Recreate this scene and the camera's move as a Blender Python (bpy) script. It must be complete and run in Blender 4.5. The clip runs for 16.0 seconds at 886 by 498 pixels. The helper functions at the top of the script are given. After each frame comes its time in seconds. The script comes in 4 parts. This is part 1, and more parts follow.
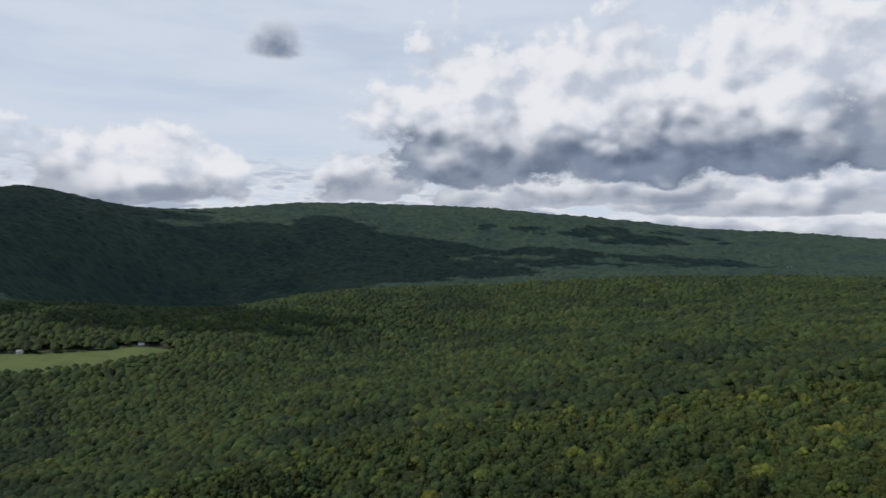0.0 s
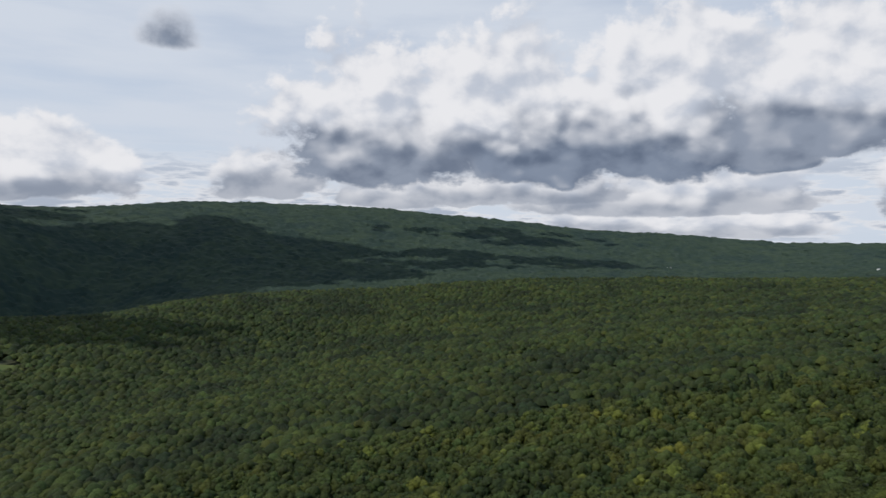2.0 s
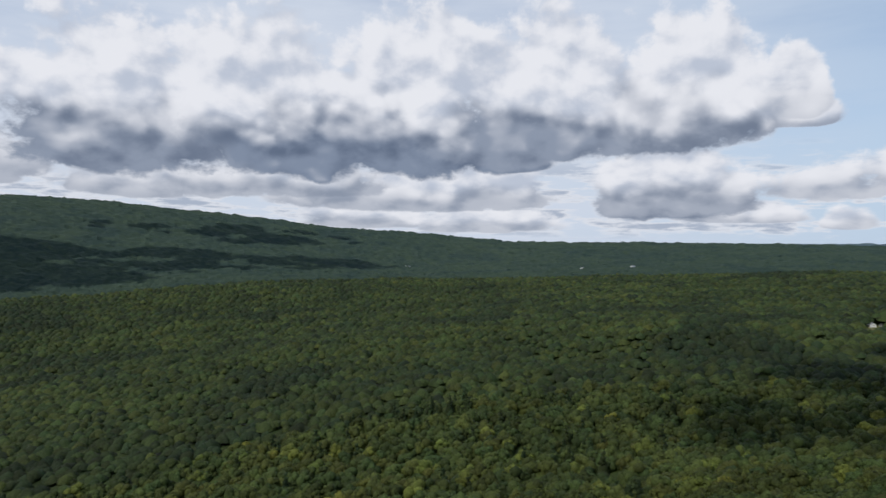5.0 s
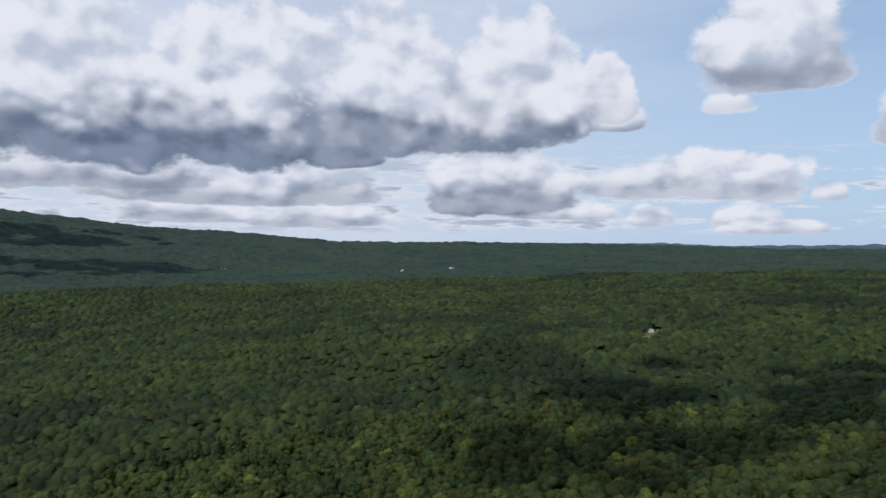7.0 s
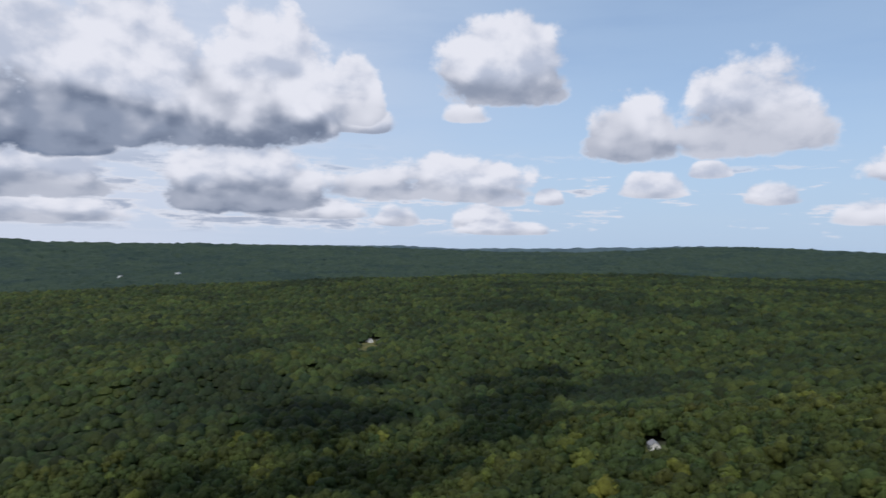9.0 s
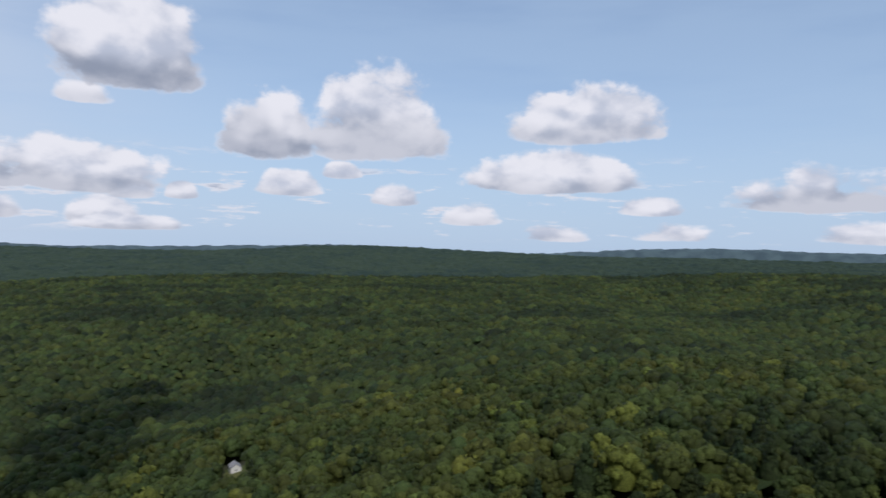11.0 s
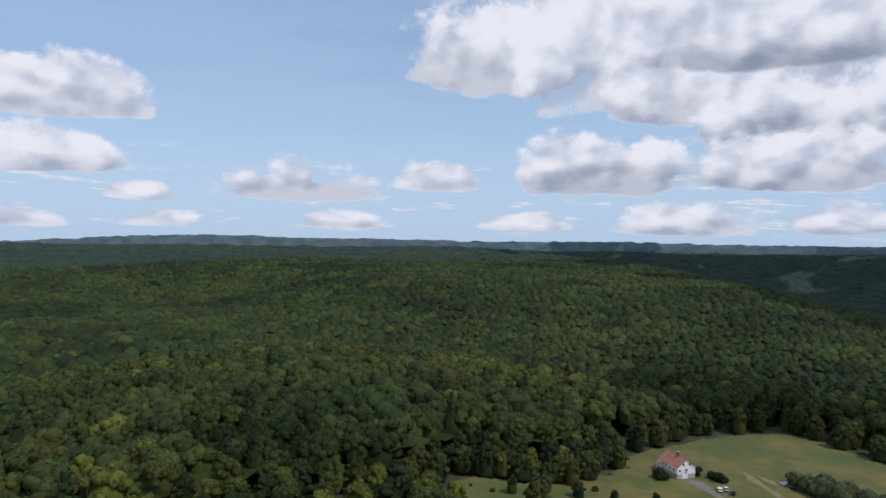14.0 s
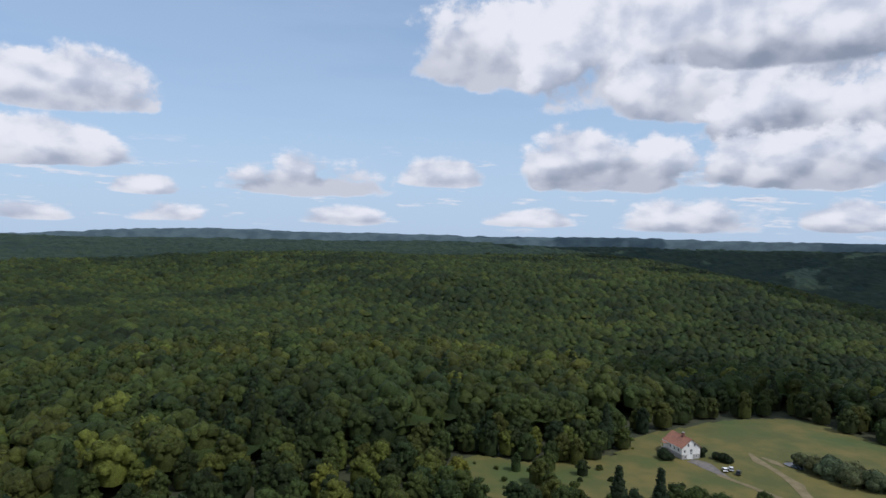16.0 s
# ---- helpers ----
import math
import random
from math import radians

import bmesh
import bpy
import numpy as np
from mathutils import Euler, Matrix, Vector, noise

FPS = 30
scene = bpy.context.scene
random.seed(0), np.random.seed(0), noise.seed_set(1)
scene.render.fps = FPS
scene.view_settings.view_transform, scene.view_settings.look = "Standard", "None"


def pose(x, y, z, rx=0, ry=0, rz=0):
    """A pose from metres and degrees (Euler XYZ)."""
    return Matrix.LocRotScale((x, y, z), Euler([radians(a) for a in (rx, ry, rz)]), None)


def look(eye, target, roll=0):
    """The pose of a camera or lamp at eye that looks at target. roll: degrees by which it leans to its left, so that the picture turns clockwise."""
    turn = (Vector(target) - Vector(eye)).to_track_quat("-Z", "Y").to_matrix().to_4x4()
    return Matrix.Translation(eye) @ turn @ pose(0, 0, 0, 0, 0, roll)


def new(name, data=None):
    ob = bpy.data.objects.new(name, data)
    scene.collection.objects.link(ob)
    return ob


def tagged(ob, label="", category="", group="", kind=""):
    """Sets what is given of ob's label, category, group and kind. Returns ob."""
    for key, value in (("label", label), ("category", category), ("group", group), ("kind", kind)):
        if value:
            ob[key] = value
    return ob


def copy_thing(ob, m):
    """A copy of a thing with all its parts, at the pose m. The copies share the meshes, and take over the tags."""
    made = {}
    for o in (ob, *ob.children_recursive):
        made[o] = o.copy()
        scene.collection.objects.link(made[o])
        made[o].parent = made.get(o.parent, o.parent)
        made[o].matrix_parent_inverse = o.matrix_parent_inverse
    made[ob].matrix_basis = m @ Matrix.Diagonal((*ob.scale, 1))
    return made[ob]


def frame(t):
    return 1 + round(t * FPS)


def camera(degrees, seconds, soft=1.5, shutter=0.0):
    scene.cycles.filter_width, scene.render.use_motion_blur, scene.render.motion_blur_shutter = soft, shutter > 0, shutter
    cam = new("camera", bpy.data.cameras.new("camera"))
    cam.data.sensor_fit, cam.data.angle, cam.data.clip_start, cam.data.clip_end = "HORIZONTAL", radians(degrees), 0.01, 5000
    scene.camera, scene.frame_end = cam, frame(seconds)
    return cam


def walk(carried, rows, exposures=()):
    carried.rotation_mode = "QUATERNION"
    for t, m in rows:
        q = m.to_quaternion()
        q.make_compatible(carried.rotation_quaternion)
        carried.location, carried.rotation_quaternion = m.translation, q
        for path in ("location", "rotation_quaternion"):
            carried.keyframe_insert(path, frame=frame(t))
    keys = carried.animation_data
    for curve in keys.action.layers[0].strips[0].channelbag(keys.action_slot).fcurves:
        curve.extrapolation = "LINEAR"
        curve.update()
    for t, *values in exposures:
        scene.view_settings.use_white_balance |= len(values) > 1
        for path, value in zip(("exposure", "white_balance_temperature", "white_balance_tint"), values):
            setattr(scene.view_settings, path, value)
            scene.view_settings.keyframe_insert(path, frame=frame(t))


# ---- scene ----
cam = camera(65.0, 16.0, soft=1.5, shutter=0.3)
# seconds, x, y, z, yaw, pitch, roll
ROWS = [
    (0.0, 0.0, -0.0, -0.1, -0.00, -0.09, -0.35),
    (0.5, 13.7, 10.7, 3.2, -0.52, -0.03, -0.43),
    (1.0, 27.3, 20.9, 6.5, -2.40, -0.04, -0.45),
    (1.5, 40.9, 30.7, 10.5, -5.13, -0.07, -0.38),
    (2.0, 54.5, 40.4, 14.6, -7.97, -0.16, -0.34),
    (2.5, 69.4, 49.4, 18.1, -10.60, -0.21, -0.39),
    (3.0, 84.9, 57.9, 21.7, -13.04, -0.29, -0.43),
    (3.5, 99.2, 64.4, 26.3, -17.88, -0.38, -0.42),
    (5.8, 168.6, 77.8, 54.5, -32.47, -0.69, -0.62),
    (6.0, 175.2, 78.4, 57.4, -33.94, -0.72, -0.62),
    (6.5, 191.8, 78.5, 64.9, -37.45, -0.80, -0.56),
    (7.0, 208.3, 77.1, 71.9, -41.41, -0.84, -0.53),
    (7.5, 223.5, 74.3, 78.3, -46.21, -0.81, -0.66),
    (8.0, 237.8, 70.2, 83.9, -50.80, -0.75, -0.73),
    (8.2, 243.0, 68.0, 85.8, -52.69, -0.75, -0.75),
    (10.3, 292.7, 35.6, 103.1, -80.43, -0.43, -1.51),
    (10.5, 296.9, 32.2, 103.9, -83.46, -0.43, -1.52),
    (11.0, 299.1, 26.1, 105.5, -91.16, -0.36, -1.43),
    (11.5, 298.3, 25.8, 106.7, -99.54, -0.38, -1.31),
    (12.0, 297.9, 26.0, 108.1, -106.63, -0.49, -1.20),
    (12.5, 297.3, 25.9, 109.9, -113.34, -0.56, -1.11),
    (13.0, 296.8, 25.9, 111.7, -119.88, -0.65, -1.08),
    (13.5, 296.5, 26.0, 113.2, -126.29, -0.69, -1.09),
    (14.0, 296.6, 25.9, 114.4, -131.40, -0.71, -1.11),
    (14.5, 296.6, 25.7, 113.1, -131.20, -0.82, -1.27),
    (15.0, 296.8, 25.9, 111.1, -130.99, -0.93, -1.43),
    (15.5, 297.0, 25.8, 108.7, -130.75, -0.94, -1.49),
    (16.0, 297.6, 25.0, 106.4, -131.03, -1.05, -1.44),
]
walk(cam, [(t, pose(x, y, z, 90 + pitch, roll, yaw)) for t, x, y, z, yaw, pitch, roll in ROWS],
     exposures=[(0.0, -0.1, 6250, 10), (2.0, -0.1, 6350, 10), (3.5, -0.1, 6500, 10), (6.0, -0.12, 6000, 11), (8.0, -0.13, 6000, 12), (10.5, -0.12, 6100, 14), (16.0, -0.1, 6000, 13)])

# ---- sky and sun ----
SUN_AZ, SUN_EL = 254.0, 55.0  # compass degrees from +y towards +x
world = bpy.data.worlds.new("world")
scene.world = world
world.use_nodes = True
wt = world.node_tree
wt.nodes.clear()


def put(tree, sock, v):
    if isinstance(v, (int, float, tuple, list)):
        sock.default_value = v
    else:
        tree.links.new(v, sock)


def maths(tree, op, a, b=0.0, c=None):
    n = tree.nodes.new("ShaderNodeMath")
    n.operation = op
    put(tree, n.inputs[0], a)
    put(tree, n.inputs[1], b)
    if c is not None:
        put(tree, n.inputs[2], c)
    return n.outputs[0]


def ramp01(tree, v, lo, hi, a=0.0, b=1.0):
    n = tree.nodes.new("ShaderNodeMapRange")
    n.interpolation_type = "SMOOTHSTEP"
    put(tree, n.inputs[0], v)
    for i, q in enumerate((lo, hi, a, b)):
        put(tree, n.inputs[1 + i], q)
    return n.outputs[0]


def mixc(tree, f, a, b):
    n = tree.nodes.new("ShaderNodeMix")
    n.data_type = "RGBA"
    put(tree, n.inputs[0], f)
    put(tree, n.inputs[6], a)
    put(tree, n.inputs[7], b)
    return n.outputs[2]


def fbm(tree, vec, scale, detail=5.0, rough=0.55):
    n = tree.nodes.new("ShaderNodeTexNoise")
    put(tree, n.inputs["Vector"], vec)
    n.inputs["Scale"].default_value = scale
    n.inputs["Detail"].default_value = detail
    n.inputs["Roughness"].default_value = rough
    return n


# clouds: compass degrees of the middle, elevation of the base, half width, height (degrees), darkness of the base
BANKS = [
    (-13.8, 15.2, 2.6, 2.6, 1.6), (-25.1, 4.2, 9.4, 5.1, 0.55), (4.9, 7.3, 11.8, 10.6, 0.80), (21.6, 7.9, 14.1, 11.4, 0.90), (38.1, 9.1, 12.2, 10.0, 0.75),
    (33.5, 8.3, 8.6, 8.7, 0.80), (47.2, 9.3, 6.1, 9.8, 0.75), (54.5, 10.5, 2.3, 4.8, 0.30), (66.2, 12.1, 6.3, 5.6, 0.50), (76.8, 7.9, 3.8, 5.7, 0.50),
    (85.7, 8.2, 6.0, 6.0, 0.35), (102.2, 9.1, 6.6, 3.6, 0.25), (136.8, 13.8, 8.9, 7.9, 0.35), (151.8, 12.0, 13.7, 10.5, 0.30), (151.9, 10.4, 8.8, 5.3, 0.35),
    (160.2, 8.2, 8.5, 5.4, 0.60), (144.6, 4.8, 7.2, 4.4, 0.45), (158.3, 5.0, 7.4, 3.8, 0.45), (120.7, 3.6, 6.6, 2.9, 0.35), (157.0, 14.0, 9.5, 5.0, 0.55),
]
LOW_BANKS = [
    (-7.2, 4.4, 4.0, 3.7, 0.55), (9.0, 4.0, 5.0, 3.0, 0.60), (25.4, 3.3, 12.4, 3.4, 0.50), (45.6, 3.2, 5.8, 5.4, 0.75), (30.1, 3.4, 8.1, 3.3, 0.45),
    (46.0, 3.4, 6.4, 5.1, 0.65), (60.0, 3.9, 8.4, 3.3, 0.35), (33.8, 6.3, 3.6, 2.4, 0.85), (-5.7, 5.0, 4.6, 3.4, 0.55), (5.7, 3.9, 7.8, 3.2, 0.50),
    (17.4, 4.3, 6.5, 3.3, 0.55), (27.6, 3.3, 4.9, 3.1, 0.50), (100.1, 5.1, 6.6, 2.8, 0.30), (130.9, 4.4, 3.8, 1.9, 0.15), (151.1, 1.2, 6.0, 2.4, 0.30),
    (161.1, 1.3, 3.2, 1.8, 0.30), (55.0, 9.0, 2.8, 1.7, 0.40), (63.5, 10.0, 2.1, 1.7, 0.20),
]
PUFFS = [
    (58.3, 1.5, 2.0, 1.6, 0.30), (65.1, 1.4, 2.7, 1.7, 0.30), (67.0, 3.2, 1.7, 1.5, 0.20), (70.5, 3.3, 1.2, 1.1, 0.20), (50.4, 2.0, 5.0, 1.6, 0.40),
    (67.1, 0.8, 3.8, 1.0, 0.30), (78.5, 4.0, 2.4, 1.6, 0.20), (82.8, 5.4, 1.5, 1.0, 0.10), (87.3, 3.4, 2.2, 1.4, 0.20), (93.2, 2.0, 2.4, 1.6, 0.20),
    (107.8, 3.0, 2.6, 1.2, 0.15), (122.9, 1.0, 3.6, 1.4, 0.20), (138.1, 1.2, 3.7, 1.2, 0.20), (109.6, 0.9, 3.1, 1.3, 0.15), (100.6, 0.7, 2.7, 1.2, 0.15),
    (107.9, 2.9, 2.6, 1.2, 0.10), (21.0, 1.5, 5.7, 2.0, 0.45), (31.6, 1.2, 5.9, 2.0, 0.40),
]
BEHIND = [(215, 14, 26, 12, 0.5), (258, 18, 22, 14, 0.4), (300, 10, 24, 13, 0.6), (330, 20, 16, 10, 0.4)]
SKY_STRENGTH = 0.125


def make_sky():
    t = wt
    sky = t.nodes.new("ShaderNodeTexSky")
    sky.sky_type, sky.sun_disc = "NISHITA", False
    sky.sun_elevation, sky.sun_rotation = radians(SUN_EL), radians(SUN_AZ)
    sky.altitude, sky.air_density, sky.dust_density, sky.ozone_density = 300, 1.0, 0.6, 2.0
    co = t.nodes.new("ShaderNodeTexCoord").outputs["Generated"]
    sep = t.nodes.new("ShaderNodeSeparateXYZ")
    t.links.new(co, sep.inputs[0])
    deg = 180 / math.pi
    az = maths(t, "MULTIPLY", maths(t, "ARCTAN2", sep.outputs[0], sep.outputs[1]), deg)
    az = maths(t, "ADD", az, maths(t, "MULTIPLY", maths(t, "LESS_THAN", az, -90.0), 360.0))
    el = maths(t, "MULTIPLY", maths(t, "ARCSINE", sep.outputs[2]), deg)

    def combine(x, y, z=0.0):
        n = t.nodes.new("ShaderNodeCombineXYZ")
        for i, q in enumerate((x, y, z)):
            put(t, n.inputs[i], q)
        return n.outputs[0]

    def vec(op, a, b, c=None):
        n = t.nodes.new("ShaderNodeVectorMath")
        n.operation = op
        put(t, n.inputs[0], a)
        put(t, n.inputs[1], b)
        if c is not None:
            put(t, n.inputs[2], c)
        return n.outputs[0]

    # clouds lie in level layers: the billows are flattened towards the horizon
    up_el = maths(t, "POWER", maths(t, "MAXIMUM", maths(t, "MULTIPLY", el, 0.11), 0.0), 0.72)
    flat = combine(maths(t, "MULTIPLY", az, 0.058), up_el)

    def heap(p, detail):
        """Height of the heaped billows: rounded heads with smaller heads on them."""
        warp = fbm(t, p, 3.2, 4.0, 0.55)
        q = vec("MULTIPLY_ADD", warp.outputs["Color"], (0.26, 0.20, 0.0), p)
        v = t.nodes.new("ShaderNodeTexVoronoi")
        v.feature, v.voronoi_dimensions, v.normalize = "SMOOTH_F1", "2D", True
        t.links.new(q, v.inputs["Vector"])
        v.inputs["Scale"].default_value = 4.2
        v.inputs["Detail"].default_value = 3.0 if detail > 4 else 1.0
        v.inputs["Roughness"].default_value = 0.5
        v.inputs["Lacunarity"].default_value = 2.3
        v.inputs["Smoothness"].default_value = 0.5
        n = fbm(t, p, 2.2, detail, 0.60)
        return maths(t, "ADD", maths(t, "MULTIPLY", maths(t, "SUBTRACT", 0.42, v.outputs["Distance"]), 0.85), maths(t, "MULTIPLY", maths(t, "SUBTRACT", n.outputs[0], 0.5), 1.9))

    h0 = heap(flat, 8.0)
    s0 = heap(flat, 2.5)
    s1 = heap(vec("ADD", flat, (-0.05, 0.085, 0.0)), 2.5)
    relief = maths(t, "ADD", maths(t, "SUBTRACT", s0, s1), maths(t, "MULTIPLY", maths(t, "SUBTRACT", h0, s0), 0.75))
    dens = shade = None
    for a0, e0, w, h, dark in PUFFS + LOW_BANKS + BANKS + BEHIND:
        u = maths(t, "MULTIPLY_ADD", az, 1.0 / w, -a0 / w)
        v = maths(t, "MULTIPLY_ADD", el, 1.0 / h, -e0 / h)
        vv = maths(t, "MAXIMUM", v, maths(t, "MULTIPLY", v, -4.2))
        d = maths(t, "MULTIPLY_ADD", vv, vv, maths(t, "POWER", maths(t, "ABSOLUTE", u), 2.4))
        d = maths(t, "MULTIPLY_ADD", h0, -1.75, d)
        m = ramp01(t, d, 0.96, -0.6 if dark > 1 else 0.46 if h > 2.5 else 0.36)
        low = maths(t, "MULTIPLY_ADD", s0, 0.55, v)
        s = maths(t, "MULTIPLY", ramp01(t, low, 0.0, 4.0 if dark > 1 else 0.50 if h < 7 else 0.38, min(1.0, dark * 1.15), 0.0), m)
        if dens is None:
            dens, shade = m, s
        else:
            shade = maths(t, "MULTIPLY_ADD", shade, maths(t, "SUBTRACT", 1.0, m), s)
            dens = maths(t, "MAXIMUM", dens, m)
    # thin streaky veil, thicker to the north
    streak = fbm(t, combine(maths(t, "MULTIPLY", az, 0.022), maths(t, "MULTIPLY", up_el, 1.7)), 2.2, 7.0, 0.55)
    north = maths(t, "MAXIMUM", ramp01(t, az, 82.0, 34.0, 0.0, 1.0), ramp01(t, az, 200.0, 260.0))
    veil = maths(t, "MULTIPLY", maths(t, "MULTIPLY_ADD", north, 0.46, 0.50), ramp01(t, streak.outputs[0], 0.25, 0.62, 0.74, 1.06))
    haze = ramp01(t, el, 15.0, 0.0, 0.0, 0.80)
    # level strips of far cloud above the horizon, close-packed to the north
    far = fbm(t, combine(maths(t, "MULTIPLY", az, 0.075), maths(t, "MULTIPLY", el, 0.42)), 2.6, 7.0, 0.58)
    thresh = maths(t, "MULTIPLY_ADD", north, -0.15, 0.60)
    strip = ramp01(t, maths(t, "SUBTRACT", far.outputs[0], thresh), -0.03, 0.07)
    strip = maths(t, "MULTIPLY", strip, maths(t, "MULTIPLY", ramp01(t, el, 0.2, 1.2), ramp01(t, el, 8.5, 4.0)))
    grey = ramp01(t, maths(t, "SUBTRACT", far.outputs[0], thresh), 0.04, 0.16)
    base = t.nodes.new("ShaderNodeVectorMath")
    base.operation = "SCALE"
    t.links.new(sky.outputs[0], base.inputs[0])
    base.inputs[3].default_value = SKY_STRENGTH
    col = mixc(t, haze, base.outputs[0], (0.47, 0.60, 0.77, 1))
    col = mixc(t, veil, col, mixc(t, north, (0.50, 0.645, 0.79, 1), (0.67, 0.72, 0.80, 1)))
    col = mixc(t, strip, col, mixc(t, grey, (0.78, 0.79, 0.82, 1), (0.44, 0.49, 0.58, 1)))
    lit = ramp01(t, relief, -0.36, 0.20)
    white = mixc(t, lit, (0.55, 0.59, 0.67, 1), (0.88, 0.87, 0.88, 1))
    cloudc = mixc(t, shade, white, mixc(t, lit, (0.13, 0.165, 0.235, 1), (0.24, 0.285, 0.37, 1)))
    col = mixc(t, dens, col, cloudc)
    bg = t.nodes.new("ShaderNodeBackground")
    t.links.new(col, bg.inputs[0])
    outn = t.nodes.new("ShaderNodeOutputWorld")
    t.links.new(bg.outputs[0], outn.inputs[0])


make_sky()

sun_data = bpy.data.lights.new("sun", "SUN")
sun_data.energy, sun_data.angle, sun_data.color = 2.6, radians(0.6), (1.0, 0.95, 0.86)
sun = new("sun", sun_data)
sa, se = radians(SUN_AZ), radians(SUN_EL)
sun_dir = Vector((math.sin(sa) * math.cos(se), math.cos(sa) * math.cos(se), math.sin(se)))
sun.matrix_world = look(Vector((0, 0, 900)), Vector((0, 0, 900)) - sun_dir)

# ---- the lie of the land: spot heights placed to fit the camera's view ----
KNOLLS = [
    (300, 26, -15), (300, 200, -70), (150, 80, -80), (600, 150, -55), (0, 0, -105), (536, -118, 9),
    (456, -230, 10), (430, -255, 10), (200, -300, -20), (401, 502, -139), (400, -330, 9), (608, 466, -113),
    (724, -129, 4), (511, -377, 7), (830, 20, -30), (708, 472, -103), (645, -335, 5), (816, -365, -6), (743, -405, -9), (750, -535, -34), (579, -504, -12), (466, -466, 3), (807, 419, -96),
    (795, -262, 5), (200, 726, -187), (1000, -100, -20), (589, 778, -120), (1034, 301, -92), (350, -700, -60),
    (718, 805, -129), (830, 796, -91), (297, 1006, -182), (1204, 280, -91), (1218, -205, -11), (800, -720, -80),
    (-69, 1007, -222),
]
EAST_HILLS = [
    (1242, -537, -42), (1000, -430, -34), (600, -900, -95), (1317, 463, -77), (1244, 724, -88), (-466, 969, -279), (1303, -874, -13), (1120, -915, -40), (1693, -944, 12), (1851, -527, -44), (1968, -287, -21),
    (1827, 736, -53), (-1500, 500, -260), (-1500, -500, -150), (2597, 26, -20), (2519, -569, 0), (3251, 547, 10),
    (3388, -802, 25), (3597, 26, 20), (-3000, 0, -150), (4503, -868, 37), (4664, 562, 70), (4694, -128, 58),
]
SOUTH_HILLS = [
    (901, -929, -54), (801, -1008, -64), (721, -1096, -61), (1001, -1184, -22), (1272, -1179, 4), (523, -1254, -75), (721, -1413, -50), (-500, -1500, -100), (971, -1643, -16), (2326, -1057, 29), (2006, -1513, 26), (1556, -1528, 20),
    (1497, -2052, 15), (731, -2436, -220), (1289, -2699, -210), (2144, -2338, 30), (0, -3000, -150), (3068, -1574, 25),
    (2675, -2115, 25), (2047, -3005, -170), (2843, -2520, 50), (2814, -3083, -60), (4255, -1654, 43), (3862, -2379, 43),
    (-3000, -3000, -100), (3286, -3536, 101), (2897, -3829, 112), (2480, -4080, 106), (2039, -4285, 107), (1579, -4444, 108),
    (944, -4579, 105),
]
NORTH_HILLS = [
    (554, 1275, -144), (444, 1426, -172), (642, 1414, -156), (-817, 1258, -271), (-117, 1705, -244), (-399, 2265, -165),
    (126, 2397, -158), (605, 2426, -116), (-1080, 2031, -181), (-1169, 2648, -363), (178, 3395, -20), (847, 3396, -26),
    (-1549, 2914, 9), (-590, 3348, -2), (756, 4334, 172), (269, 4392, 222), (-299, 4390, 242), (-840, 4319, 249),
    (-1374, 4180, 206), (-1873, 3981, 218), (-2269, 3768, 306), (-2524, 3604, 257), (-2828, 3371, 234),
]
NORTHEAST_HILLS = [
    (1340, 1024, -92), (1143, 1312, -98), (1336, 1526, -101), (2047, 1109, -53), (1183, 2538, -93), (1936, 2276, -75),
    (1584, 3177, -95), (1970, 3934, 58), (1411, 4168, 94), (1191, 4236, 130), (4438, 1290, 21), (4196, 1937, 17),
    (3898, 2473, 29), (3529, 2964, 33), (3152, 3347, 33), (2604, 3767, 33),
]
HILLS = np.array(KNOLLS + EAST_HILLS + SOUTH_HILLS + NORTH_HILLS + NORTHEAST_HILLS, dtype=float)


def plate(r2):
    return 0.5 * r2 * np.log(r2 + 1e-9)


def land_weights():
    n = len(HILLS)
    p = HILLS[:, :2] / 1000
    a = np.zeros((n + 3, n + 3))
    a[:n, :n] = plate(((p[:, None] - p[None]) ** 2).sum(-1)) + 2e-4 * np.eye(n)
    a[:n, n], a[n, :n] = 1, 1
    a[:n, n + 1:], a[n + 1:, :n] = p, p.T
    return np.linalg.solve(a, np.concatenate([HILLS[:, 2], [0, 0, 0]]))


LAND_W = land_weights()


def land(x, y):
    """Height of the ground."""
    x, y = np.atleast_1d(np.asarray(x, float)), np.atleast_1d(np.asarray(y, float))
    out = np.empty(x.shape)
    flat = out.ravel()
    fx, fy = x.ravel(), y.ravel()
    for i in range(0, len(fx), 20000):
        qx, qy = fx[i:i + 20000] / 1000, fy[i:i + 20000] / 1000
        r2 = (qx[:, None] - HILLS[:, 0] / 1000) ** 2 + (qy[:, None] - HILLS[:, 1] / 1000) ** 2
        flat[i:i + 20000] = plate(r2) @ LAND_W[:-3] + LAND_W[-3] + LAND_W[-2] * qx + LAND_W[-1] * qy
    r = np.hypot(x - 150, y - 20)
    return out - np.maximum(r - 4500, 0) * 0.25


def ground_z(x, y):
    return float(land(x, y)[0])


